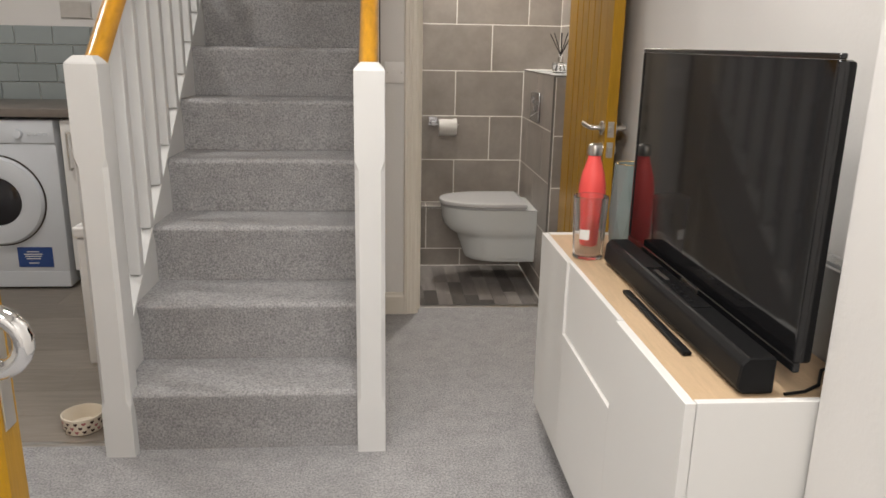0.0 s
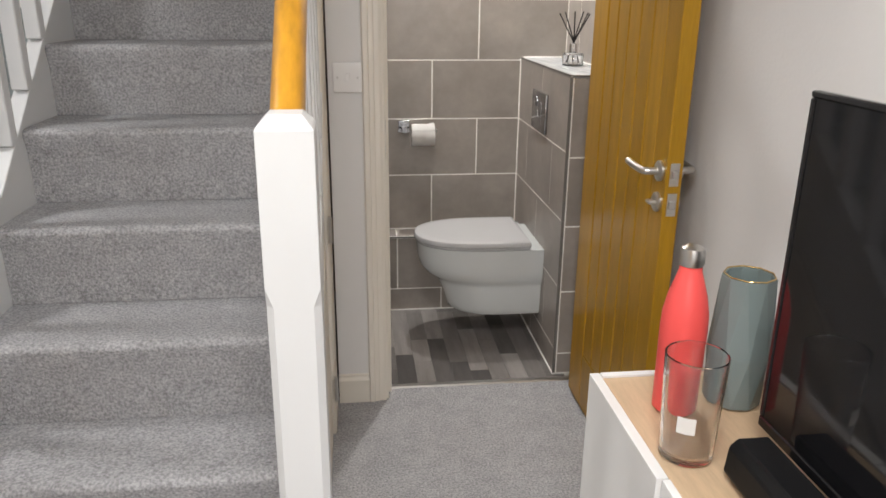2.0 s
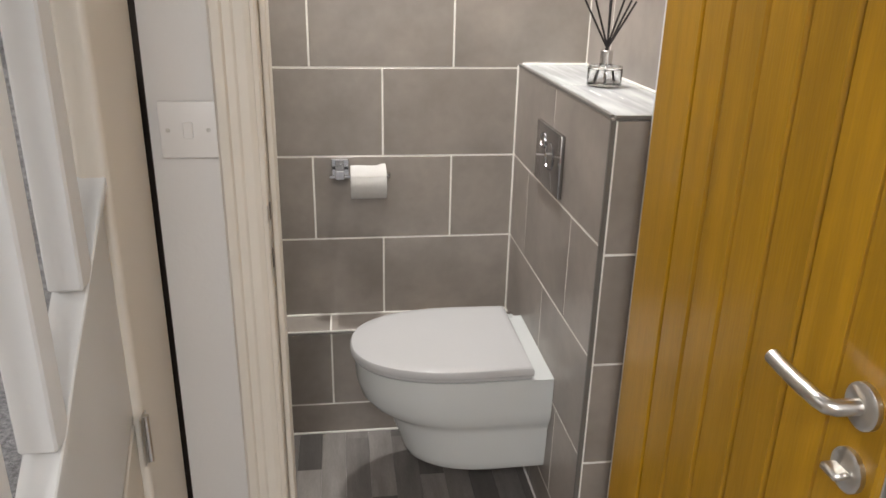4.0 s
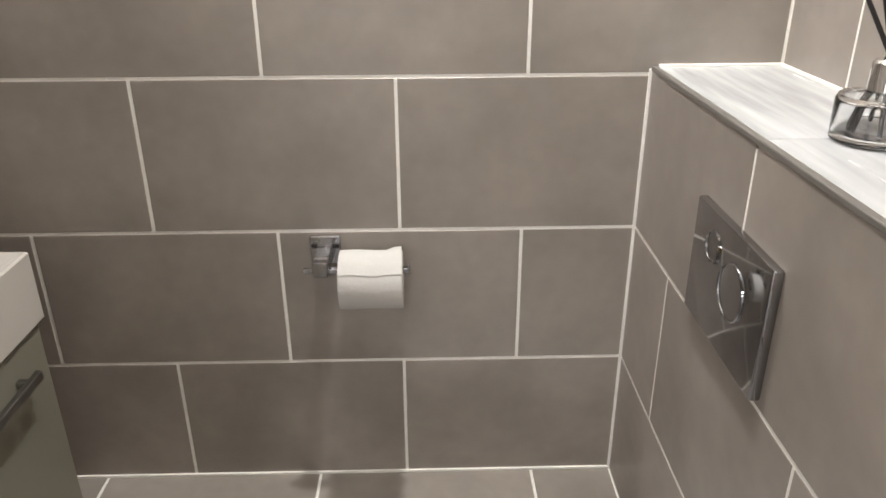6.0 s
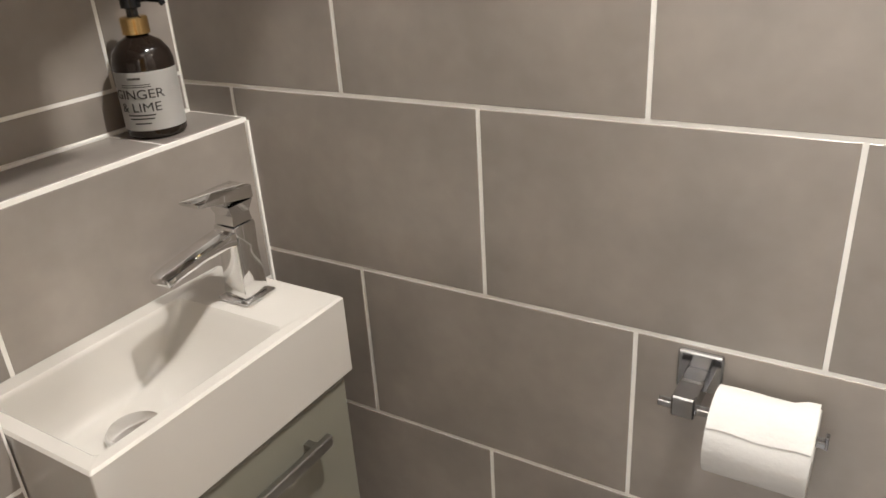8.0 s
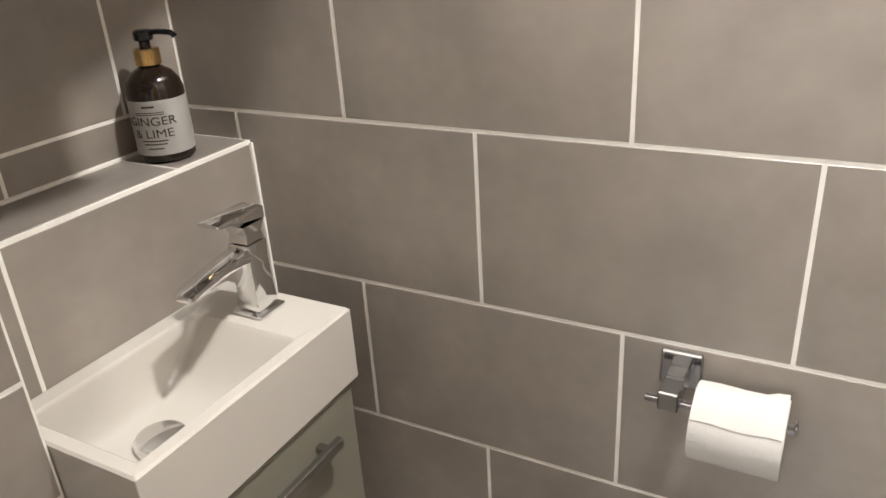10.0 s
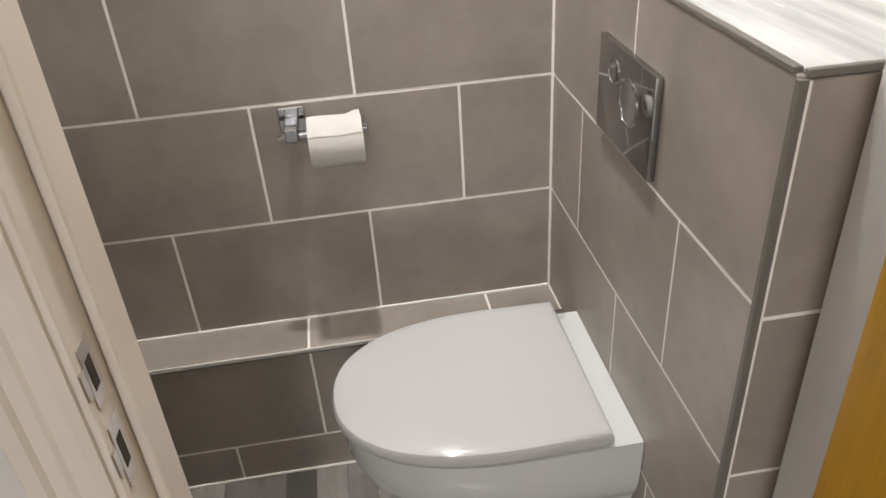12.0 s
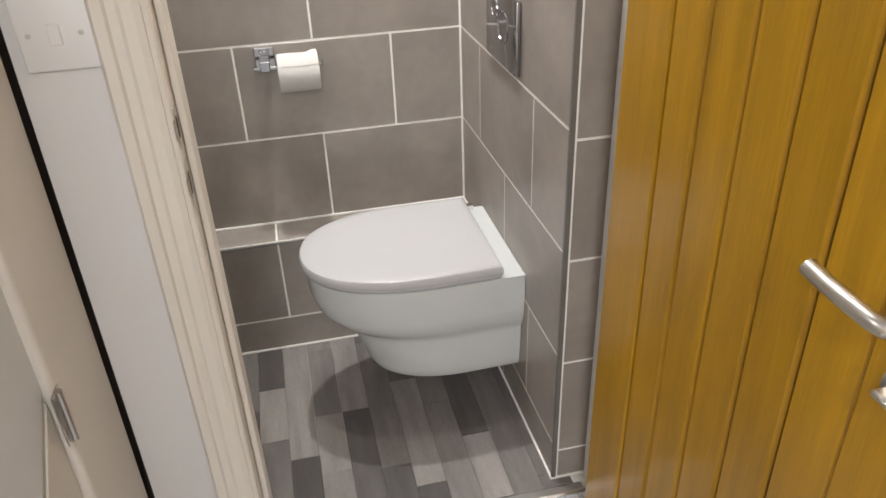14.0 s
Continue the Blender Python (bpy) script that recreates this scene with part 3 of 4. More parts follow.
def make_soap():
    t = thing("soap_bottle", "dark brown pump soap bottle with a white label", "soap bottle", at=(-0.440, 4.470, 1.0605), rz=29)
    t.scale = (1.05, 1.05, 0.90)
    r = 0.037
    part("bottle", lathe([(0, 0), (r - 0.004, 0), (r, 0.005), (r, 0.108), (r - 0.003, 0.122), (r - 0.011, 0.135), (0.014, 0.143), (0.013, 0.146), (0, 0.146)], 40), SOAPB, t, "", True)
    n = 24
    rows = []
    for z in (0.014, 0.098):
        rows.append([((r + 0.0006) * math.cos(radians(-90 + a)), (r + 0.0006) * math.sin(radians(-90 + a)), z) for a in np.linspace(-105, 105, n)])
    bm = bmesh.new()
    vs = [[bm.verts.new(p) for p in row] for row in rows]
    for i in range(n - 1):
        bm.faces.new((vs[0][i], vs[0][i + 1], vs[1][i + 1], vs[1][i]))
    bmesh.ops.solidify(bm, geom=bm.faces[:], thickness=-0.0005)
    lab = part("label", bm, LABELP, t, "white paper label with grey lettering", True)
    for text, size, z in (("GINGER", 0.0185, 0.061), ("& LIME", 0.0185, 0.042)):
        ob = letters("lettering", text, size, INK, lab, Matrix.Identity(4))
        bend(ob, r + 0.0013)
        ob.matrix_basis = pose(0, 0, z)
    for z, w, h in ((0.088, 0.016, 0.003), (0.080, 0.036, 0.0012), (0.077, 0.036, 0.0012), (0.036, 0.034, 0.002), (0.031, 0.03, 0.002), (0.024, 0.02, 0.002)):
        bm = bmesh.new()
        a = np.linspace(-w / 2 / r, w / 2 / r, 8)
        lo = [bm.verts.new(((r + 0.0014) * math.sin(q), -(r + 0.0014) * math.cos(q), z)) for q in a]
        hi = [bm.verts.new(((r + 0.0014) * math.sin(q), -(r + 0.0014) * math.cos(q), z + h)) for q in a]
        for i in range(7):
            bm.faces.new((lo[i], lo[i + 1], hi[i + 1], hi[i]))
        part("print_line", bm, INK, lab)
    part("collar", lathe([(0.0, 0.1462), (0.0165, 0.1462), (0.0165, 0.168), (0.0145, 0.170), (0, 0.170)], 28), GOLD, t, "gold collar", True)
    bm = lathe([(0, 0.170), (0.007, 0.170), (0.007, 0.180), (0.012, 0.182), (0.012, 0.194), (0.009, 0.197), (0, 0.198)], 20)
    tube([(0, 0, 0.191), (0.02, 0, 0.1925), (0.036, 0, 0.190), (0.041, 0, 0.184)], 0.0042, 8, bm)
    part("pump", bm, BLACK, t, "black pump head", True)


make_soap()


# ---- toilet door ----
def make_door():
    t = thing("wc_door", "open framed and boarded orange oak door", "door")
    x0, x1, y0, y1, z0, z1 = 0.814, 0.856, 3.014, 3.674, 0.012, 1.990
    xm = (x0 + x1) / 2
    S, T = 0.087, 0.130
    part("stile", box(x0, y0, z0, x1, y0 + S, z1, 0.0025), OAK, t)
    part("stile", box(x0, y1 - T, z0, x1, y1, z1, 0.0025), OAK, t)
    part("rail", box(x0 + 0.0005, y0 + S, z0, x1 - 0.0005, y1 - T, z0 + 0.19, 0.002), OAK, t)
    part("rail", box(x0 + 0.0005, y0 + S, z1 - 0.11, x1 - 0.0005, y1 - T, z1, 0.002), OAK, t)
    n = 5
    w = (y1 - y0 - S - T) / n
    me = mesh_of(box(x0 + 0.002, -w / 2 + 0.0016, z0 + 0.1905, x1 - 0.002, w / 2 - 0.0016, z1 - 0.1105, 0.005), OAK)
    part("core", box(xm - 0.012, y0 + S, z0 + 0.19, xm + 0.012, y1 - T, z1 - 0.11), GROOVE, t, "dark wood in the board grooves")
    for i in range(n):
        ob = new("board", me)
        ob.matrix_basis = pose(0, y0 + S + w * (i + 0.5), 0)
        ob.parent = t
    hz, hy = 0.956, y0 + 0.037
    for face, s in ((x0, -1), (x1, 1)):
        rose = part("handle_rose", lathe([(0, 0), (0.026, 0), (0.026, 0.006), (0.022, 0.009), (0, 0.009)], 28), STEEL, t, "round brushed steel rose", True)
        rose.matrix_basis = pose(face, hy, hz, 0, 90 * s, 0)
        bm = tube([(face + s * 0.008, hy, hz), (face + s * 0.034, hy, hz), (face + s * 0.041, hy + 0.005, hz), (face + s * 0.044, hy + 0.018, hz),
                   (face + s * 0.045, hy + 0.048, hz + 0.001), (face + s * 0.046, hy + 0.078, hz + 0.003), (face + s * 0.047, hy + 0.102, hz + 0.006)], 0.0092, 14)
        part("lever_handle", bm, STEEL, t, "brushed steel lever handle", True)
        rose = part("lock_rose", lathe([(0, 0), (0.025, 0), (0.025, 0.006), (0.021, 0.009), (0, 0.009)], 28), STEEL, t, "", True)
        rose.matrix_basis = pose(face, hy, hz - 0.079, 0, 90 * s, 0)
    part("thumb_turn", box(x0 - 0.028, hy - 0.014, hz - 0.084, x0 - 0.008, hy + 0.014, hz - 0.074, 0.003), STEEL, t, "", True)
    for z, h in ((hz - 0.003, 0.029), (hz - 0.079, 0.029)):
        part("latch_plate", box(xm - 0.012, y0 - 0.0015, z - h, xm + 0.012, y0 + 0.001, z + h, 0.0006), STEEL, t, "steel latch plate")
        part("latch_bolt", box(xm - 0.007, y0 - 0.009, z - 0.011, xm + 0.007, y0 - 0.001, z + 0.011, 0.002), STEEL, t)
    for z in (0.25, 1.0, 1.75):
        part("door_hinge", tube([(x1 + 0.006, y1 + 0.0, z - 0.038), (x1 + 0.006, y1 + 0.0, z + 0.038)], 0.006, 10), STEEL, t)


make_door()


def make_strike(z, h):
    t = thing("strike_plate", "steel strike plate on the cream door lining", "strike plate", "strike plates on the door lining")
    part("plate", box(0.1575, FRONT + 0.008, z - h, 0.1592, FRONT + 0.034, z + h, 0.0005), STEEL, t)
    part("slot", box(0.158, FRONT + 0.014, z - h * 0.5, 0.1597, FRONT + 0.026, z + h * 0.5), DARK, t, "dark slot")
    part("lip", box(0.1565, FRONT - 0.002, z - 0.014, 0.1590, FRONT + 0.009, z + 0.014, 0.001), STEEL, t)


make_strike(0.978, 0.030)
make_strike(0.893, 0.034)


def make_switch():
    t = thing("light_switch", "white single light switch with two screws", "light switch")
    part("faceplate", box(0.0005, FRONT - 0.010, 1.078, 0.0885, FRONT - 0.0005, 1.168, 0.003, 2), WHITEP, t, "", True)
    part("rocker", box(0.037, FRONT - 0.0135, 1.110, 0.052, FRONT - 0.009, 1.136, 0.001), WHITEP, t)
    for x in (0.0135, 0.0755):
        ob = part("screw", lathe([(0, 0), (0.0035, 0), (0.003, 0.001), (0, 0.0012)], 12), STEEL, t, "steel screw")
        ob.matrix_basis = pose(x, FRONT - 0.010, 1.123, 90, 0, 0)


make_switch()


# ---- television side ----
def make_unit():
    t = thing("tv_unit", "white lacquered sideboard with an oak top", "sideboard")
    xf, xb, y0, y1, zt = 0.495, 0.835, 1.370, 2.540, 0.681
    part("carcass", box(xf + 0.0205, y0 + 0.016, 0.10, xb, y1 - 0.016, zt - 0.022, 0.001), LACQ, t)
    part("side", box(xf + 0.0205, y0, 0.10, xb, y0 + 0.0155, zt, 0.001), LACQ, t, "white side panel")
    part("side", box(xf + 0.0205, y1 - 0.0155, 0.10, xb, y1, zt, 0.001), LACQ, t, "white side panel")
    part("top", box(xf + 0.0205, y0 + 0.016, zt - 0.0215, xb, y1 - 0.016, zt - 0.004, 0.001), OAKTOP, t, "pale oak veneer top")
    # fronts: tall door at each end, a recessed drawer over a fixed panel between them
    top = zt - 0.001
    part("door", box(xf, y0, 0.10, xf + 0.019, 1.760, top, 0.0006), LACQ, t, "plain white lacquered door")
    part("drawer_front", box(xf + 0.007, 1.763, 0.474, xf + 0.0203, 2.203, top, 0.0008), LACQ, t, "plain white lacquered drawer front")
    part("door", box(xf, 2.206, 0.10, xf + 0.019, y1, top, 0.0006), LACQ, t, "plain white lacquered door")
    part("lower_front", box(xf, 1.7603, 0.10, xf + 0.019, 2.2057, 0.471, 0.0003), LACQ, t, "plain white lacquered lower front")
    part("plinth", box(xf + 0.06, y0 + 0.03, 0.0, xb - 0.02, y1 - 0.03, 0.0995), BLACKM, t, "dark recessed plinth")


make_unit()
TOPZ = 0.6775


def make_tv():
    t = thing("television", "black flat television standing switched off on the sideboard", "television", at=(0.683, 1.822, TOPZ), rz=0.0)
    L, zb, zt = 0.441, 0.050, 0.569
    part("back_shell", box(0.004, -L + 0.010, zb + 0.010, 0.034, L - 0.010, zt - 0.010, 0.008, 2), BLACK, t, "", True)
    part("screen", box(-0.0025, -L + 0.010, zb + 0.018, 0.0035, L - 0.010, zt - 0.010, 0.0004), SCREEN, t, "dark glossy screen")
    for n_, b in (("bezel", (-0.005, -L, zb, 0.008, L, zb + 0.0175)), ("bezel", (-0.005, -L, zt - 0.0095, 0.008, L, zt)), ("bezel", (-0.005, -L, zb + 0.018, 0.008, -L + 0.0095, zt - 0.010)), ("bezel", (-0.005, L - 0.0095, zb + 0.018, 0.008, L, zt - 0.010))):
        part(n_, box(*b, 0.002), BLACK, t, "glossy black bezel")
    part("stand_neck", box(0.008, -0.09, 0.010, 0.040, 0.09, 0.06, 0.004), BLACK, t)
    n = 40
    o = [(0.02 + 0.105 * math.copysign(abs(math.cos(a)) ** 0.6, math.cos(a)), 0.27 * math.copysign(abs(math.sin(a)) ** 0.6, math.sin(a))) for a in [2 * math.pi * i / n for i in range(n)]]
    part("stand_base", loft([[(x, y, 0.0005) for x, y in o], [(x, y, 0.008) for x, y in o], [(0.02 + (x - 0.02) * 0.97, y * 0.98, 0.012) for x, y in o]]), BLACK, t, "glossy black stand base", True)
    part("logo", box(-0.0075, -0.045, zb + 0.006, -0.0055, 0.045, zb + 0.015, 0.0005), STEEL, t, "small silver logo shape")


make_tv()


def make_soundbar():
    t = thing("soundbar", "long black soundbar in front of the television", "soundbar")
    x0, x1, y0, y1, z0, z1 = 0.594, 0.660, 1.398, 2.200, TOPZ + 0.004, TOPZ + 0.070
    o = [(x0 + 0.010, z0), (x0, z0 + 0.012), (x0 + 0.004, z1 - 0.012), (x0 + 0.016, z1), (x1, z1), (x1, z0)]
    part("body", prism(o, "y", y0, y1, 0.003), BLACKM, t, "black matt body")
    part("top_panel", box(x0 + 0.020, 1.65, z1 + 0.0002, x1 - 0.006, 1.93, z1 + 0.0018, 0.0005), BLACK, t, "gloss black control panel")
    for i in range(5):
        part("button", disc(x0 + 0.034, 1.69 + 0.026 * i, z1 + 0.0018, 0.005, 0.0008, 14), BLACKM, t)
    part("badge", box(x0 + 0.030, 1.83, z1 + 0.0019, x0 + 0.040, 1.905, z1 + 0.0024), STEEL, t, "small silver logo shape")
    for y in (1.48, 2.12):
        part("rubber_foot", box(x0 + 0.012, y - 0.03, TOPZ, x1 - 0.008, y + 0.03, z0 - 0.0002, 0.001), BLACKM, t)
    r = thing("remote_control", "slim black remote control on the oak top", "remote control", at=(0.578, 1.760, TOPZ + 0.0005), rz=0)
    part("body", box(-0.0095, -0.19, 0, 0.0095, 0.19, 0.009, 0.003, 2), BLACKM, r, "", True)


make_soundbar()


def make_bottle():
    t = thing("drinks_bottle", "coral red insulated bottle with a steel cap", "bottle", at=(0.608, 2.408, TOPZ))
    part("body", lathe([(0, 0), (0.034, 0), (0.0385, 0.004), (0.0395, 0.155), (0.038, 0.183), (0.032, 0.215), (0.024, 0.241), (0.0192, 0.257), (0.0180, 0.267), (0, 0.267)], 40), CORAL, t, "coral red coated body", True)
    part("cap", lathe([(0, 0.2675), (0.0195, 0.2675), (0.0208, 0.270), (0.0208, 0.288), (0.0185, 0.297), (0.011, 0.3015), (0, 0.302)], 36), STEEL, t, "brushed steel cap", True)
    g = thing("candle_glass", "empty clear candle glass with a small white label", "glass", at=(0.567, 2.268, TOPZ))
    R = 0.042
    part("tumbler", lathe([(0, 0.0), (R - 0.004, 0), (R, 0.004), (R + 0.006, 0.174), (R + 0.0045, 0.1755), (R + 0.003, 0.174), (R - 0.005, 0.012), (0, 0.010)], 40), GLASS, g, "clear glass tumbler", True)
    part("wax", lathe([(0, 0.0105), (R - 0.0052, 0.0122), (R - 0.0052, 0.016), (0, 0.015)], 32), OAKTOP, g, "thin wax remains", True)
    bm = bmesh.new()
    a = [radians(-140 + 4.5 * i) for i in range(9)]
    lo = [bm.verts.new(((R + 0.0026) * math.cos(q), (R + 0.0026) * math.sin(q), 0.060)) for q in a]
    hi = [bm.verts.new(((R + 0.0032) * math.cos(q), (R + 0.0032) * math.sin(q), 0.088)) for q in a]
    for i in range(8):
        bm.faces.new((lo[i], lo[i + 1], hi[i + 1], hi[i]))
    part("label", bm, LABELP, g, "small white label")
    v = thing("vase", "faceted sage green vase with a gold rim", "vase", at=(0.722, 2.422, TOPZ))
    n, rings = 9, []
    for r, z, tw in ((0.040, 0, 0), (0.047, 0.004, 0), (0.055, 0.10, 0.5), (0.045, 0.240, 0)):
        rings.append([(r * math.cos(2 * math.pi * (i + tw) / n), r * math.sin(2 * math.pi * (i + tw) / n), z) for i in range(n)])
    bm = bmesh.new()
    rows = [[bm.verts.new(p) for p in ring] for ring in rings]
    bm.faces.new(rows[0][::-1])
    for k, (a_, b_) in enumerate(zip(rows, rows[1:])):
        for i in range(n):
            j = (i + 1) % n
            if k == 0:
                bm.faces.new((a_[i], a_[j], b_[j], b_[i]))
            elif k == 1:
                bm.faces.new((a_[i], a_[j], b_[i]))
                bm.faces.new((a_[j], b_[j], b_[i]))
            else:
                bm.faces.new((a_[i], a_[j], b_[j]))
                bm.faces.new((a_[i], b_[j], b_[i]))
    inner = [bm.verts.new((p.co.x * 0.88, p.co.y * 0.88, 0.240)) for p in rows[-1]]
    deep = [bm.verts.new((p.co.x * 0.86, p.co.y * 0.86, 0.06)) for p in rows[-1]]
    for i in range(n):
        j = (i + 1) % n
        bm.faces.new((rows[-1][i], rows[-1][j], inner[j], inner[i]))
        bm.faces.new((inner[i], inner[j], deep[j], deep[i]))
    bm.faces.new(deep)
    part("body", bm, SAGE, v)
    rim = bmesh.new()
    tube([(0.0425 * math.cos(2 * math.pi * i / n), 0.0425 * math.sin(2 * math.pi * i / n), 0.2415) for i in range(n + 1)], 0.0014, 8, rim)
    part("rim", rim, GOLD, v, "gold rim", True)


make_bottle()


def make_cable():
    t = thing("power_cable", "thin black cable lying on the oak top", "cable")
    pts = [(0.68, 1.397, TOPZ + 0.004), (0.72, 1.405, TOPZ + 0.004), (0.76, 1.43, TOPZ + 0.004), (0.80, 1.49, TOPZ + 0.004), (0.825, 1.50, TOPZ + 0.004)]
    part("cable", tube(pts, 0.003, 8), BLACKM, t, "", True)


make_cable()


def make_radiator():
    t = thing("radiator", "white panel radiator with a slotted top grille on the wall", "radiator")
    x0, x1, y0, y1, z0, z1 = 0.842, 0.905, 1.50, 2.505, 0.26, 0.858
    part("front_panel", box(x0, y0, z0, x0 + 0.012, y1, z1 - 0.006, 0.004, 2), GLOSSW, t, "", True)
    part("back_panel", box(x1 - 0.012, y0, z0, x1, y1, z1 - 0.006, 0.004, 2), GLOSSW, t, "", True)
    for y in (y0, y1 - 0.004):
        part("side_cover", box(x0 + 0.0125, y, z0 + 0.02, x1 - 0.0125, y + 0.004, z1), GLOSSW, t)
    part("grille_bar", box(x0 + 0.0125, y0 + 0.005, z1 - 0.006, x0 + 0.017, y1 - 0.005, z1), GLOSSW, t)
    part("grille_bar", box(x1 - 0.017, y0 + 0.005, z1 - 0.006, x1 - 0.0125, y1 - 0.005, z1), GLOSSW, t)
    n = int((y1 - y0 - 0.02) / 0.014)
    me = mesh_of(box(x0 + 0.0172, -0.003, z1 - 0.005, x1 - 0.0172, 0.003, z1 - 0.0005), GLOSSW)
    for i in range(n):
        ob = new("slat", me)
        ob.matrix_basis = pose(0, y0 + 0.012 + 0.014 * i, 0)
        ob.parent = t
    for y in (y0 + 0.15, y1 - 0.15):
        part("bracket", box(x1 + 0.0003, y - 0.02, z0 + 0.1, HALLR - 0.0005, y + 0.02, z1 - 0.1), GLOSSW, t)
    j = thing("storage_jar", "small glass jar with a black lid behind the vase", "jar", at=(0.778, 2.345, TOPZ))
    part("jar", lathe([(0, 0), (0.028, 0), (0.031, 0.003), (0.031, 0.125), (0.027, 0.13), (0.027, 0.125), (0.028, 0.006), (0, 0.005)], 28), GLASS, j, "clear glass jar", True)
    part("lid", lathe([(0, 0.1305), (0.0325, 0.1305), (0.0325, 0.150), (0.030, 0.153), (0, 0.153)], 28), BLACK, j, "black lid", True)


make_radiator()


# ---- kitchen side ----
def make_washer():
    t = thing("washing_machine", "white front-loading washing machine under the worktop", "washing machine", at=(-1.894, 4.07, 0))
    part("body", box(-0.298, 0.0, 0.012, 0.298, 0.55, 0.858, 0.008, 2), WMWHITE, t, "", True)
    part("control_panel", box(-0.296, -0.006, 0.745, 0.296, -0.0005, 0.856, 0.004, 2), WMWHITE, t, "", True)
    part("kick_panel", box(-0.296, -0.004, 0.014, 0.296, -0.0005, 0.095, 0.002), WMWHITE, t)
    part("knob", lathe([(0, 0), (0.022, 0), (0.019, 0.016), (0, 0.017)], 24), WMWHITE, t, "", True).matrix_basis = pose(0.13, -0.006, 0.79, 90, 0, 0)
    for i in range(4):
        part("button", box(0.175 + 0.026 * i, -0.010, 0.782, 0.193 + 0.026 * i, -0.0055, 0.798, 0.002), WMWHITE, t)
    ring = part("door_ring", lathe([(0.105, 0.0), (0.215, 0.0), (0.222, 0.010), (0.212, 0.026), (0.170, 0.034), (0.125, 0.030), (0.105, 0.0)], 64), WMWHITE, t, "white round door ring", True)
    ring.matrix_basis = pose(-0.005, -0.0005, 0.46, 90, 0, 0)
    g = part("door_glass", lathe([(0, 0.045), (0.06, 0.043), (0.10, 0.034), (0.126, 0.018), (0.128, 0.0), (0, 0.0)], 40), DARKGLASS, t, "dark porthole glass", True)
    g.matrix_basis = pose(-0.005, -0.001, 0.46, 90, 0, 0)
    seam = part("door_seam", lathe([(0.2225, 0.0), (0.229, 0.0), (0.229, 0.004), (0.2225, 0.004), (0.2225, 0.0)], 64), DARK, t, "dark seam round the door", True)
    seam.matrix_basis = pose(-0.005, -0.0005, 0.46, 90, 0, 0)
    lab = part("energy_label", box(0.052, -0.0022, 0.118, 0.222, -0.0003, 0.222), BLUE, t, "blue rectangular label")
    for z, w in ((0.196, 0.06), (0.183, 0.09), (0.172, 0.08), (0.160, 0.07), (0.137, 0.05)):
        part("print_line", box(0.127 - w / 2, -0.0030, z, 0.127 + w / 2, -0.0024, z + 0.005), LABELP, lab)
    c = thing("kitchen_cabinet", "white kitchen cabinet with a steel bar handle", "cabinet", at=(-1.325, 4.07, 0))
    part("body", box(-0.245, 0.021, 0.10, 0.24, 0.58, 0.858, 0.001), LACQ, c)
    part("door", box(-0.243, 0.0, 0.10, 0.238, 0.020, 0.856, 0.0015), LACQ, c, "plain white door")
    part("plinth", box(-0.245, 0.05, 0, 0.24, 0.07, 0.0995), LACQ, c)
    part("handle", tube([(-0.205, -0.0005, 0.80), (-0.205, -0.03, 0.80), (-0.205, -0.03, 0.62), (-0.205, -0.0005, 0.62)], 0.006, 8), STEEL, c, "steel bar handle", True)
    w = thing("worktop", "dark laminate kitchen worktop", "worktop")
    part("slab", box(-3.19, 4.045, 0.872, -0.79, 4.651, 0.912, 0.004, 2), WORKTOP, w, "", True)
    s = thing("socket", "white double wall socket with steel trim", "socket")
    part("faceplate", box(-1.735, 4.649, 1.345, -1.575, 4.6615, 1.43, 0.002), STEEL, s)
    bn = thing("pedal_bin", "slim white bin beside the stairs", "bin", at=(-1.07, 3.20, 0))
    part("body", box(-0.092, -0.09, 0.0, 0.09, 0.12, 0.515, 0.012, 3), WHITEP, bn, "", True)
    part("lid", box(-0.100, -0.10, 0.516, 0.096, 0.126, 0.56, 0.010, 3), WHITEP, bn, "white lid", True)


make_washer()


def make_bowl():
    t = thing("pet_bowl", "cream ceramic pet bowl with brown and pink hearts", "pet bowl", at=(-0.993, 2.598, -0.0))
    R = 0.066
    part("bowl", lathe([(0, 0.004), (0.055, 0.0), (0.060, 0.003), (R, 0.052), (R, 0.057), (R - 0.004, 0.058), (R - 0.008, 0.05), (0.050, 0.014), (0, 0.012)], 40), BOWLM, t, "", True)

    def heart(size):
        return [(size * 0.062 * math.sin(a) ** 3, size * (13 * math.cos(a) - 5 * math.cos(2 * a) - 2 * math.cos(3 * a) - math.cos(4 * a)) / 260) for a in [2 * math.pi * i / 18 for i in range(18)]]
    rnd = random.Random(3)
    for row, z in ((0, 0.014), (1, 0.029), (2, 0.044)):
        for i in range(16):
            a0 = 2 * math.pi * (i + 0.5 * (row % 2)) / 16 + rnd.uniform(-0.03, 0.03)
            bm = bmesh.new()
            vs = []
            for u, v in heart(0.11):
                zz = z + v
                rr = 0.060 + 0.006 * (zz - 0.003) / 0.049 + 0.0008
                vs.append(bm.verts.new((rr * math.cos(a0 + u / rr), rr * math.sin(a0 + u / rr), zz)))
            bm.faces.new(vs)
            part("heart_print", bm, HEARTP if (i + row) % 3 == 0 else HEART, t)


make_bowl()


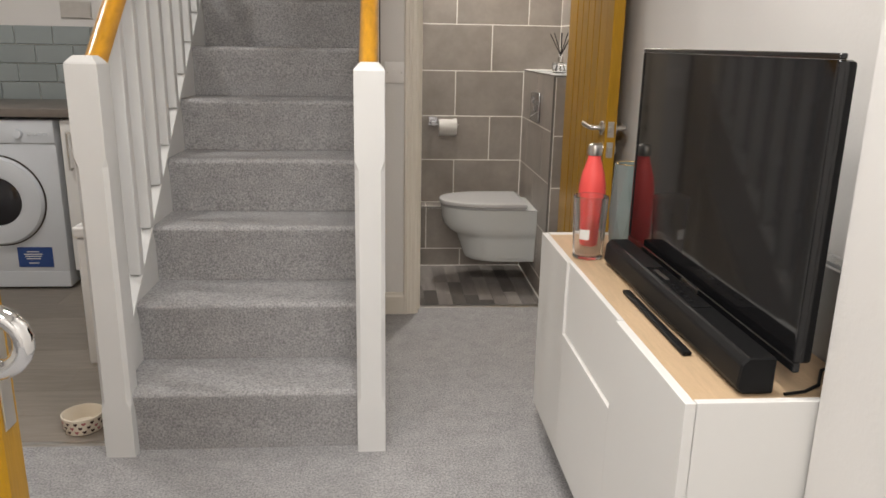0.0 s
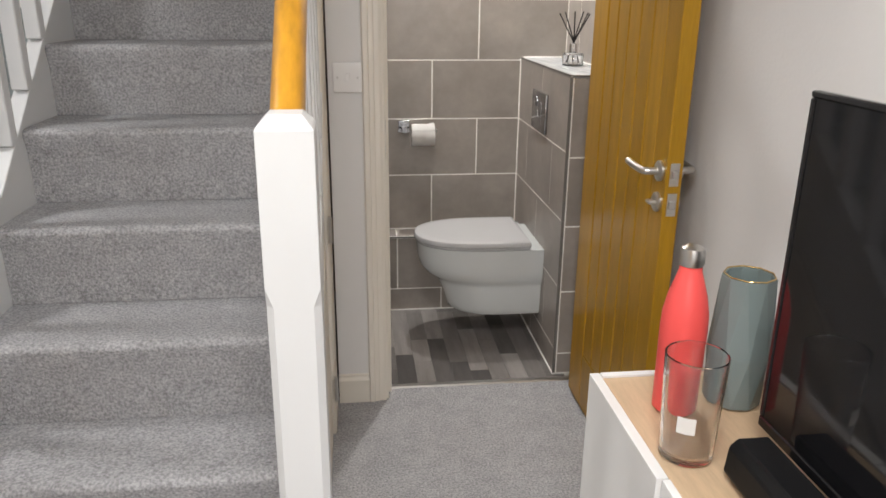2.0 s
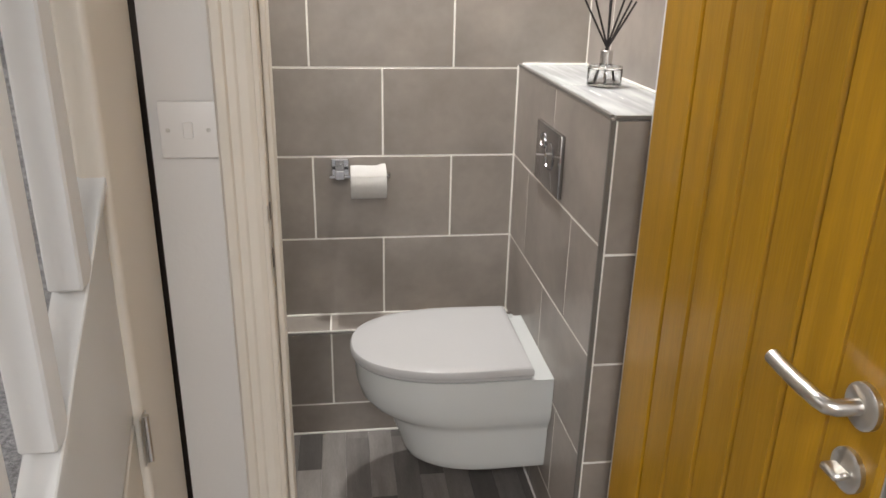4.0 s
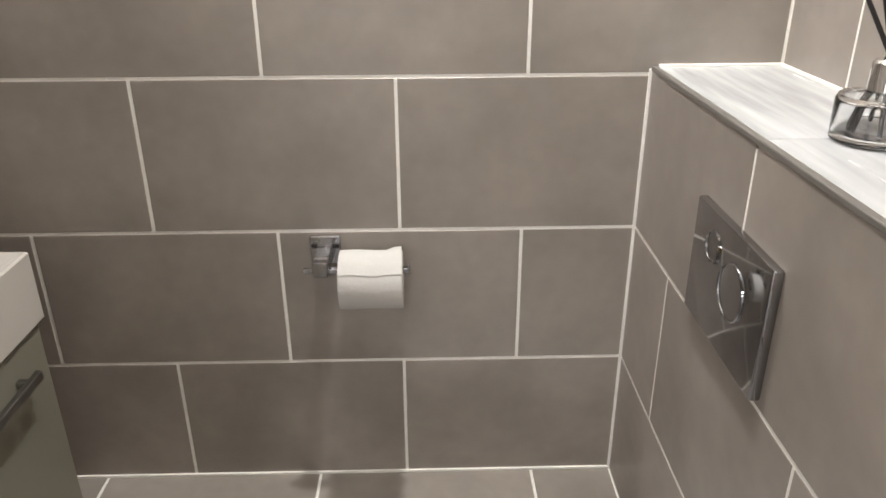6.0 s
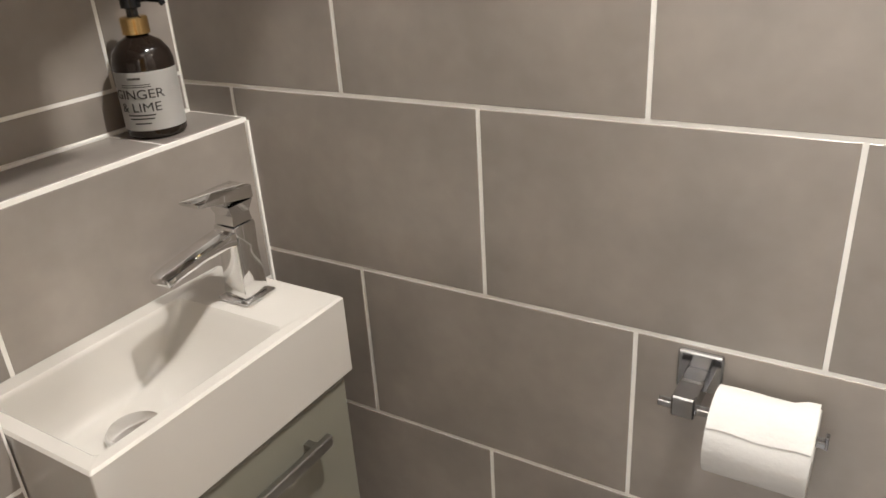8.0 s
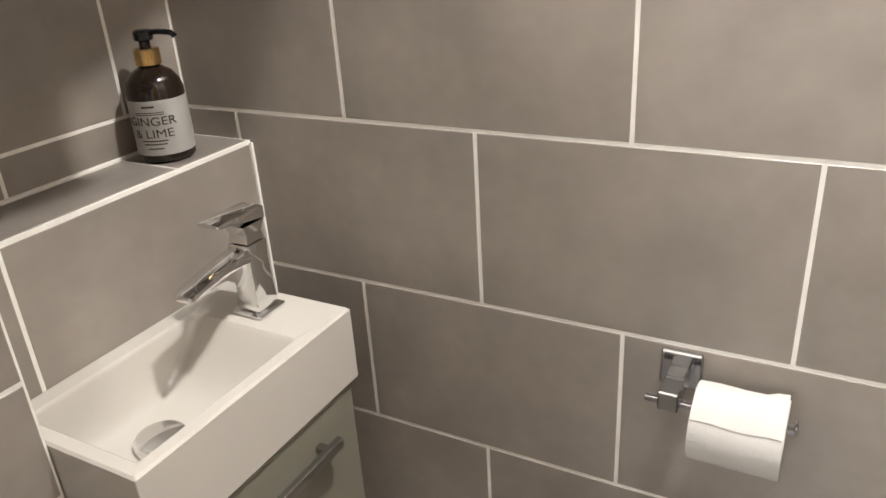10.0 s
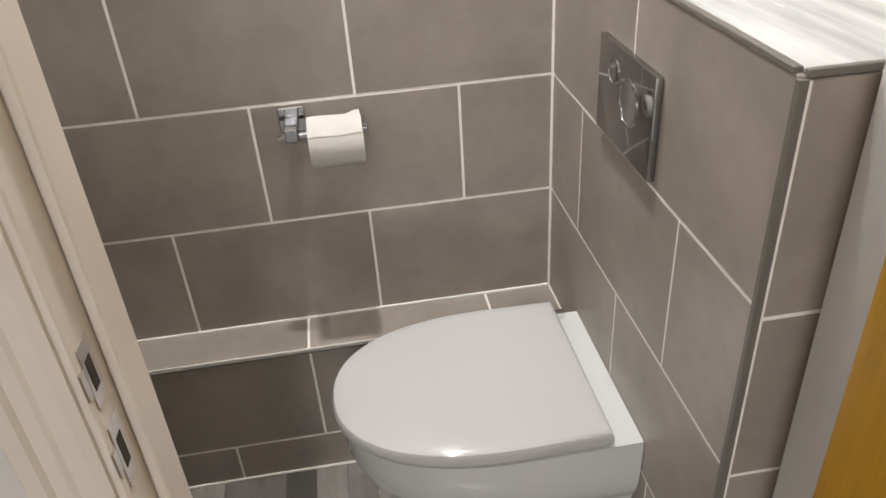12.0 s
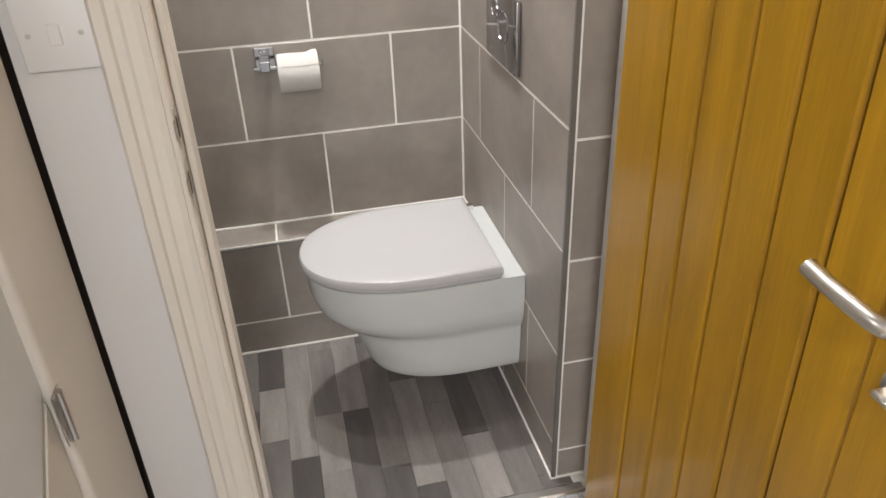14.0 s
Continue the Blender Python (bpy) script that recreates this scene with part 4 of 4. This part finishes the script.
def make_near_door():
    t = thing("living_room_door", "open orange oak door with a chrome lever handle", "door")
    x1, y0, y1 = -0.386, 0.980, 1.020
    part("leaf", box(x1 - 0.75, y0, 0.012, x1, y1, 1.99, 0.003), OAK, t)
    part("latch_plate", box(x1 - 0.001, y0 + 0.009, 0.86, x1 + 0.0015, y1 - 0.009, 0.98, 0.0005), STEEL, t, "steel latch plate")
    bp = part("backplate", box(x1 - 0.052, y0 - 0.008, 0.825, x1 - 0.010, y0 - 0.0003, 1.04, 0.003, 2), CHROME, t, "long chrome backplate", True)
    part("keyhole", box(x1 - 0.036, y0 - 0.0092, 0.878, x1 - 0.030, y0 - 0.0078, 0.902, 0.0005), DARK, bp, "dark keyhole")
    pts = [(x1 - 0.033, y0 - 0.006, 1.009), (x1 - 0.033, y0 - 0.04, 1.009), (x1 - 0.025, y0 - 0.052, 1.011), (x1 - 0.005, y0 - 0.056, 1.012)]
    for k in range(9):
        a = radians(90 - 20 * k)
        pts.append((x1 + 0.035 + 0.028 * math.cos(a), y0 - 0.058, 0.985 + 0.027 * math.sin(a)))
    pts += [(x1 - 0.03, y0 - 0.058, 0.942), (x1 - 0.07, y0 - 0.058, 0.920)]
    part("lever_handle", tube(pts, 0.0095, 14), CHROME, t, "curved chrome lever handle", True)


make_near_door()


# ---- ceiling lamps ----
def make_downlight(x, y, z, r):
    t = thing("ceiling_light", "unseen round white ceiling light", "ceiling light", "round ceiling lights", at=(x, y, z))
    part("trim", lathe([(r, 0.0), (r + 0.025, 0.0), (r + 0.02, -0.012), (r, -0.016), (r, 0.0)], 32), WHITEP, t, "", True)
    part("diffuser", lathe([(0, -0.004), (r - 0.0005, -0.004), (r - 0.0005, -0.002), (0, -0.002)], 32), DIFFUSE, t, "glowing diffuser")


# Unseen fittings added at every lamp but the landing one.
for n_, x, y, z, s, w, c in LAMPS[:-1]:
    make_downlight(x, y, CEILING - 0.001, s / 2 + 0.01)


# ---- tiles, planks (last) ----
walls = {o.name: o for o in bpy.data.objects}
lay_tiles(walls["wall_wc_back"], 0, (0, BACK, 0), -0.499, RIGHT, rows_from(0.354, 1.604, 0.0, 0.2))
lay_tiles(walls["wall_wc_back"], 0, (0, BACK, 0), -0.035, RIGHT, rows_from(1.604, 2.39, 0.0, 0.2))
lay_tiles(walls["pipe_ledge"], 0, (0, 4.465, 0), -0.36, BOXX, [(0.002, 0.104, 0.035), (0.104, 0.345, 0.237)])
part("edge_trim", box(-0.36, 4.4585, 0.3455, BOXX - 0.004, 4.4648, 0.3515, 0.001), TRIMG, walls["pipe_ledge"], "dark grey tile trim")
for a, b in ((-0.36, -0.165), (-0.165, 0.236), (0.236, 0.636), (0.636, BOXX)):
    ob = new("tile", tile_mesh(b - a, 0.108))
    ob.matrix_basis = pose((a + b) / 2, 4.520, 0.354, -90, 0, 0)
    ob.parent = walls["pipe_ledge"]
# boxing face (its own x runs towards the hall), end and shelf
lay_tiles(walls["cistern_boxing"], -90, (BOXX, 0, 0), -BACK + 0.001, -3.795, [(0.002, 0.104, -4.18), (0.104, 0.354, -3.99), (0.354, 0.604, -4.18), (0.604, 0.854, -3.99), (0.854, 1.113, -4.18)])
lay_tiles(walls["cistern_boxing"], 0, (0, 3.795, 0), BOXX + 0.0105, 0.871, [(0.002, 0.085, 9), (0.085, 0.335, 9), (0.335, 0.585, 9), (0.585, 0.835, 9), (0.835, 1.108, 9)])
structure("corner_trim", box(BOXX - 0.0015, 3.7925, 0.0, BOXX + 0.0085, 3.801, 1.108, 0.001), TRIMG, "dark grey tile trim", "trim")
structure("shelf_trim", box(BOXX - 0.0015, 3.805, 1.1095, BOXX + 0.008, BACK - 0.002, 1.1165, 0.001), TRIMG, "dark grey tile trim", "trim")
structure("shelf_trim", box(BOXX + 0.006, 3.7935, 1.1085, 0.871, 3.801, 1.1165, 0.001), TRIMG, "dark grey tile trim", "trim")
for a, b in ((3.803, 4.18), (4.183, BACK - 0.002)):
    structure("shelf_tile", box(BOXX + 0.009, a, 1.1055, RIGHT - 0.001, b, 1.115, 0.001), MARBLE, "pale streaked tile on the boxing shelf", "tile")
lay_tiles(walls["wall_wc_right"], -90, (RIGHT, 0, 0), -BACK + 0.001, -INNER - 0.045, rows_from(1.116, 2.39, -4.18, -3.99))
# left side: faces look to +x, so the plane is turned the other way
lay_tiles(walls["wall_wc_left"], 90, (-0.497, 0, 0), 4.06, BACK - 0.001, [(1.062, 1.117, 4.258), (1.117, 1.367, 4.058)])
lay_tiles(walls["wall_wc_left"], 90, (-0.497, 0, 0), 4.40, BACK - 0.001, [(1.367, 1.60, 4.458)])
lay_tiles(walls["basin_boxing"], 90, (-0.38, 0, 0), 4.03, BACK - 0.001, [(0.002, 0.25, 4.13), (0.25, 0.5, 4.13), (0.5, 0.806, 4.165), (0.806, 1.056, 4.165)])
lay_tiles(walls["pier"], 90, (-0.285, 0, 0), INNER + 0.03, 4.0985, [(0.002, 0.05, 3.9), (0.05, 0.3, 3.9), (0.3, 0.55, 3.9), (0.55, 0.8, 3.9), (0.8, 0.95, 3.9)])
lay_tiles(walls["pier"], 90, (-0.285, 0, 0), 3.96, 4.0985, [(0.95, 1.05, 3.9), (1.05, 1.23, 3.9)])
for a, b in ((4.03, 4.432), (4.432, BACK - 0.001)):
    ob = new("tile", tile_mesh(b - a, 0.112))
    ob.matrix_basis = Matrix.Translation((-0.4385, (a + b) / 2, 1.060)) @ Matrix.Rotation(radians(90), 4, "Z") @ Matrix.Rotation(radians(-90), 4, "X")
    ob.parent = walls["basin_boxing"]

for n_, b in (("corner", (BOXX - 0.004, BACK - 0.004, 0.356, BOXX + 0.001, BACK + 0.001, 1.112)), ("ledge", (-0.37, BACK - 0.0045, 0.3535, BOXX - 0.001, BACK + 0.001, 0.3585)),
              ("floor", (-0.36, 4.4605, 0.0, BOXX - 0.001, 4.4655, 0.005)), ("boxing", (BOXX - 0.0045, 3.797, 0.0, BOXX + 0.001, 4.464, 0.005)),
              ("boxing end", (BOXX - 0.004, 3.7905, 0.0, 0.868, 3.7955, 0.005)), ("basin", (-0.3805, BACK - 0.004, 0.50, -0.3755, BACK + 0.001, 1.056)),
              ("shelf", (BOXX + 0.01, BACK - 0.005, 1.1145, RIGHT - 0.001, BACK + 0.001, 1.119)), ("shelf side", (RIGHT - 0.0045, 3.81, 1.1145, RIGHT + 0.001, BACK - 0.005, 1.119)),
              ("basin shelf", (-0.498, 4.10, 1.0595, -0.4935, BACK - 0.002, 1.064))):
    structure("caulk_line", box(*b, 0.0008), GROUT, "white sealant line along the tile " + n_, "sealant")

# toilet floor planks, narrow strips running away from the door
rnd = random.Random(11)
me_cache = {}
x = -0.5
while x < 0.79:
    y = INNER + 0.014 - rnd.uniform(0, 0.35)
    while y < 4.47:
        L = rnd.choice((0.20, 0.28, 0.38, 0.50))
        a, b = max(y, INNER + 0.014), min(y + L, 4.474)
        if b - a > 0.01:
            key = round(b - a, 2)
            if key not in me_cache:
                me_cache[key] = mesh_of(box(-0.0348, -key / 2 + 0.0002, -0.006, 0.0348, key / 2 - 0.0002, 0.0, 0.0004), FLOORP)
            ob = new("plank", me_cache[key])
            ob.matrix_basis = pose(x + 0.035, (a + b) / 2, 0.0)
            ob.parent = walls["wc_floor"]
        y += L
    x += 0.07

# kitchen floor planks, running across
y, row = 2.502, 0
kp = {}
while y < 4.64:
    x = -3.2 - rnd.uniform(0, 0.9)
    while x < -0.84:
        a, b = max(x, -3.19), min(x + 1.2, -0.84)
        if b - a > 0.02:
            key = round(b - a, 2)
            if key not in kp:
                kp[key] = mesh_of(box(-key / 2 + 0.0006, -0.0945, -0.006, key / 2 - 0.0006, 0.0945, 0.0, 0.0008), KFLOOR)
            ob = new("plank", kp[key])
            ob.matrix_basis = pose((a + b) / 2, y + 0.095, 0.0)
            ob.parent = walls["kitchen_floor"]
        x += 1.2
    y += 0.19
structure("carpet_edge_strip", prism([(2.479, 0.0), (2.483, 0.006), (2.499, 0.006), (2.505, 0.0)], "x", -3.19, -0.856), STEEL, "thin metal carpet edge strip", "trim")

# metro tiles on the kitchen wall
mm = {}
for r in range(4):
    z = 0.943 + 0.1 * r
    for i in range(12):
        a = -3.19 + 0.2 * i + (0.0 if r % 2 else 0.1)
        b = min(a + 0.2, -0.8)
        key = round(b - a, 2)
        if key not in mm:
            mm[key] = mesh_of(box(-key / 2 + 0.0015, 0, -0.0485, key / 2 - 0.0015, 0.009, 0.0485, 0.0035, 1), METRO)
        ob = new("tile", mm[key])
        ob.matrix_basis = pose((a + b) / 2, 4.652, z + 0.05 - 0.04)
        ob.parent = walls["wall_kitchen_back"]
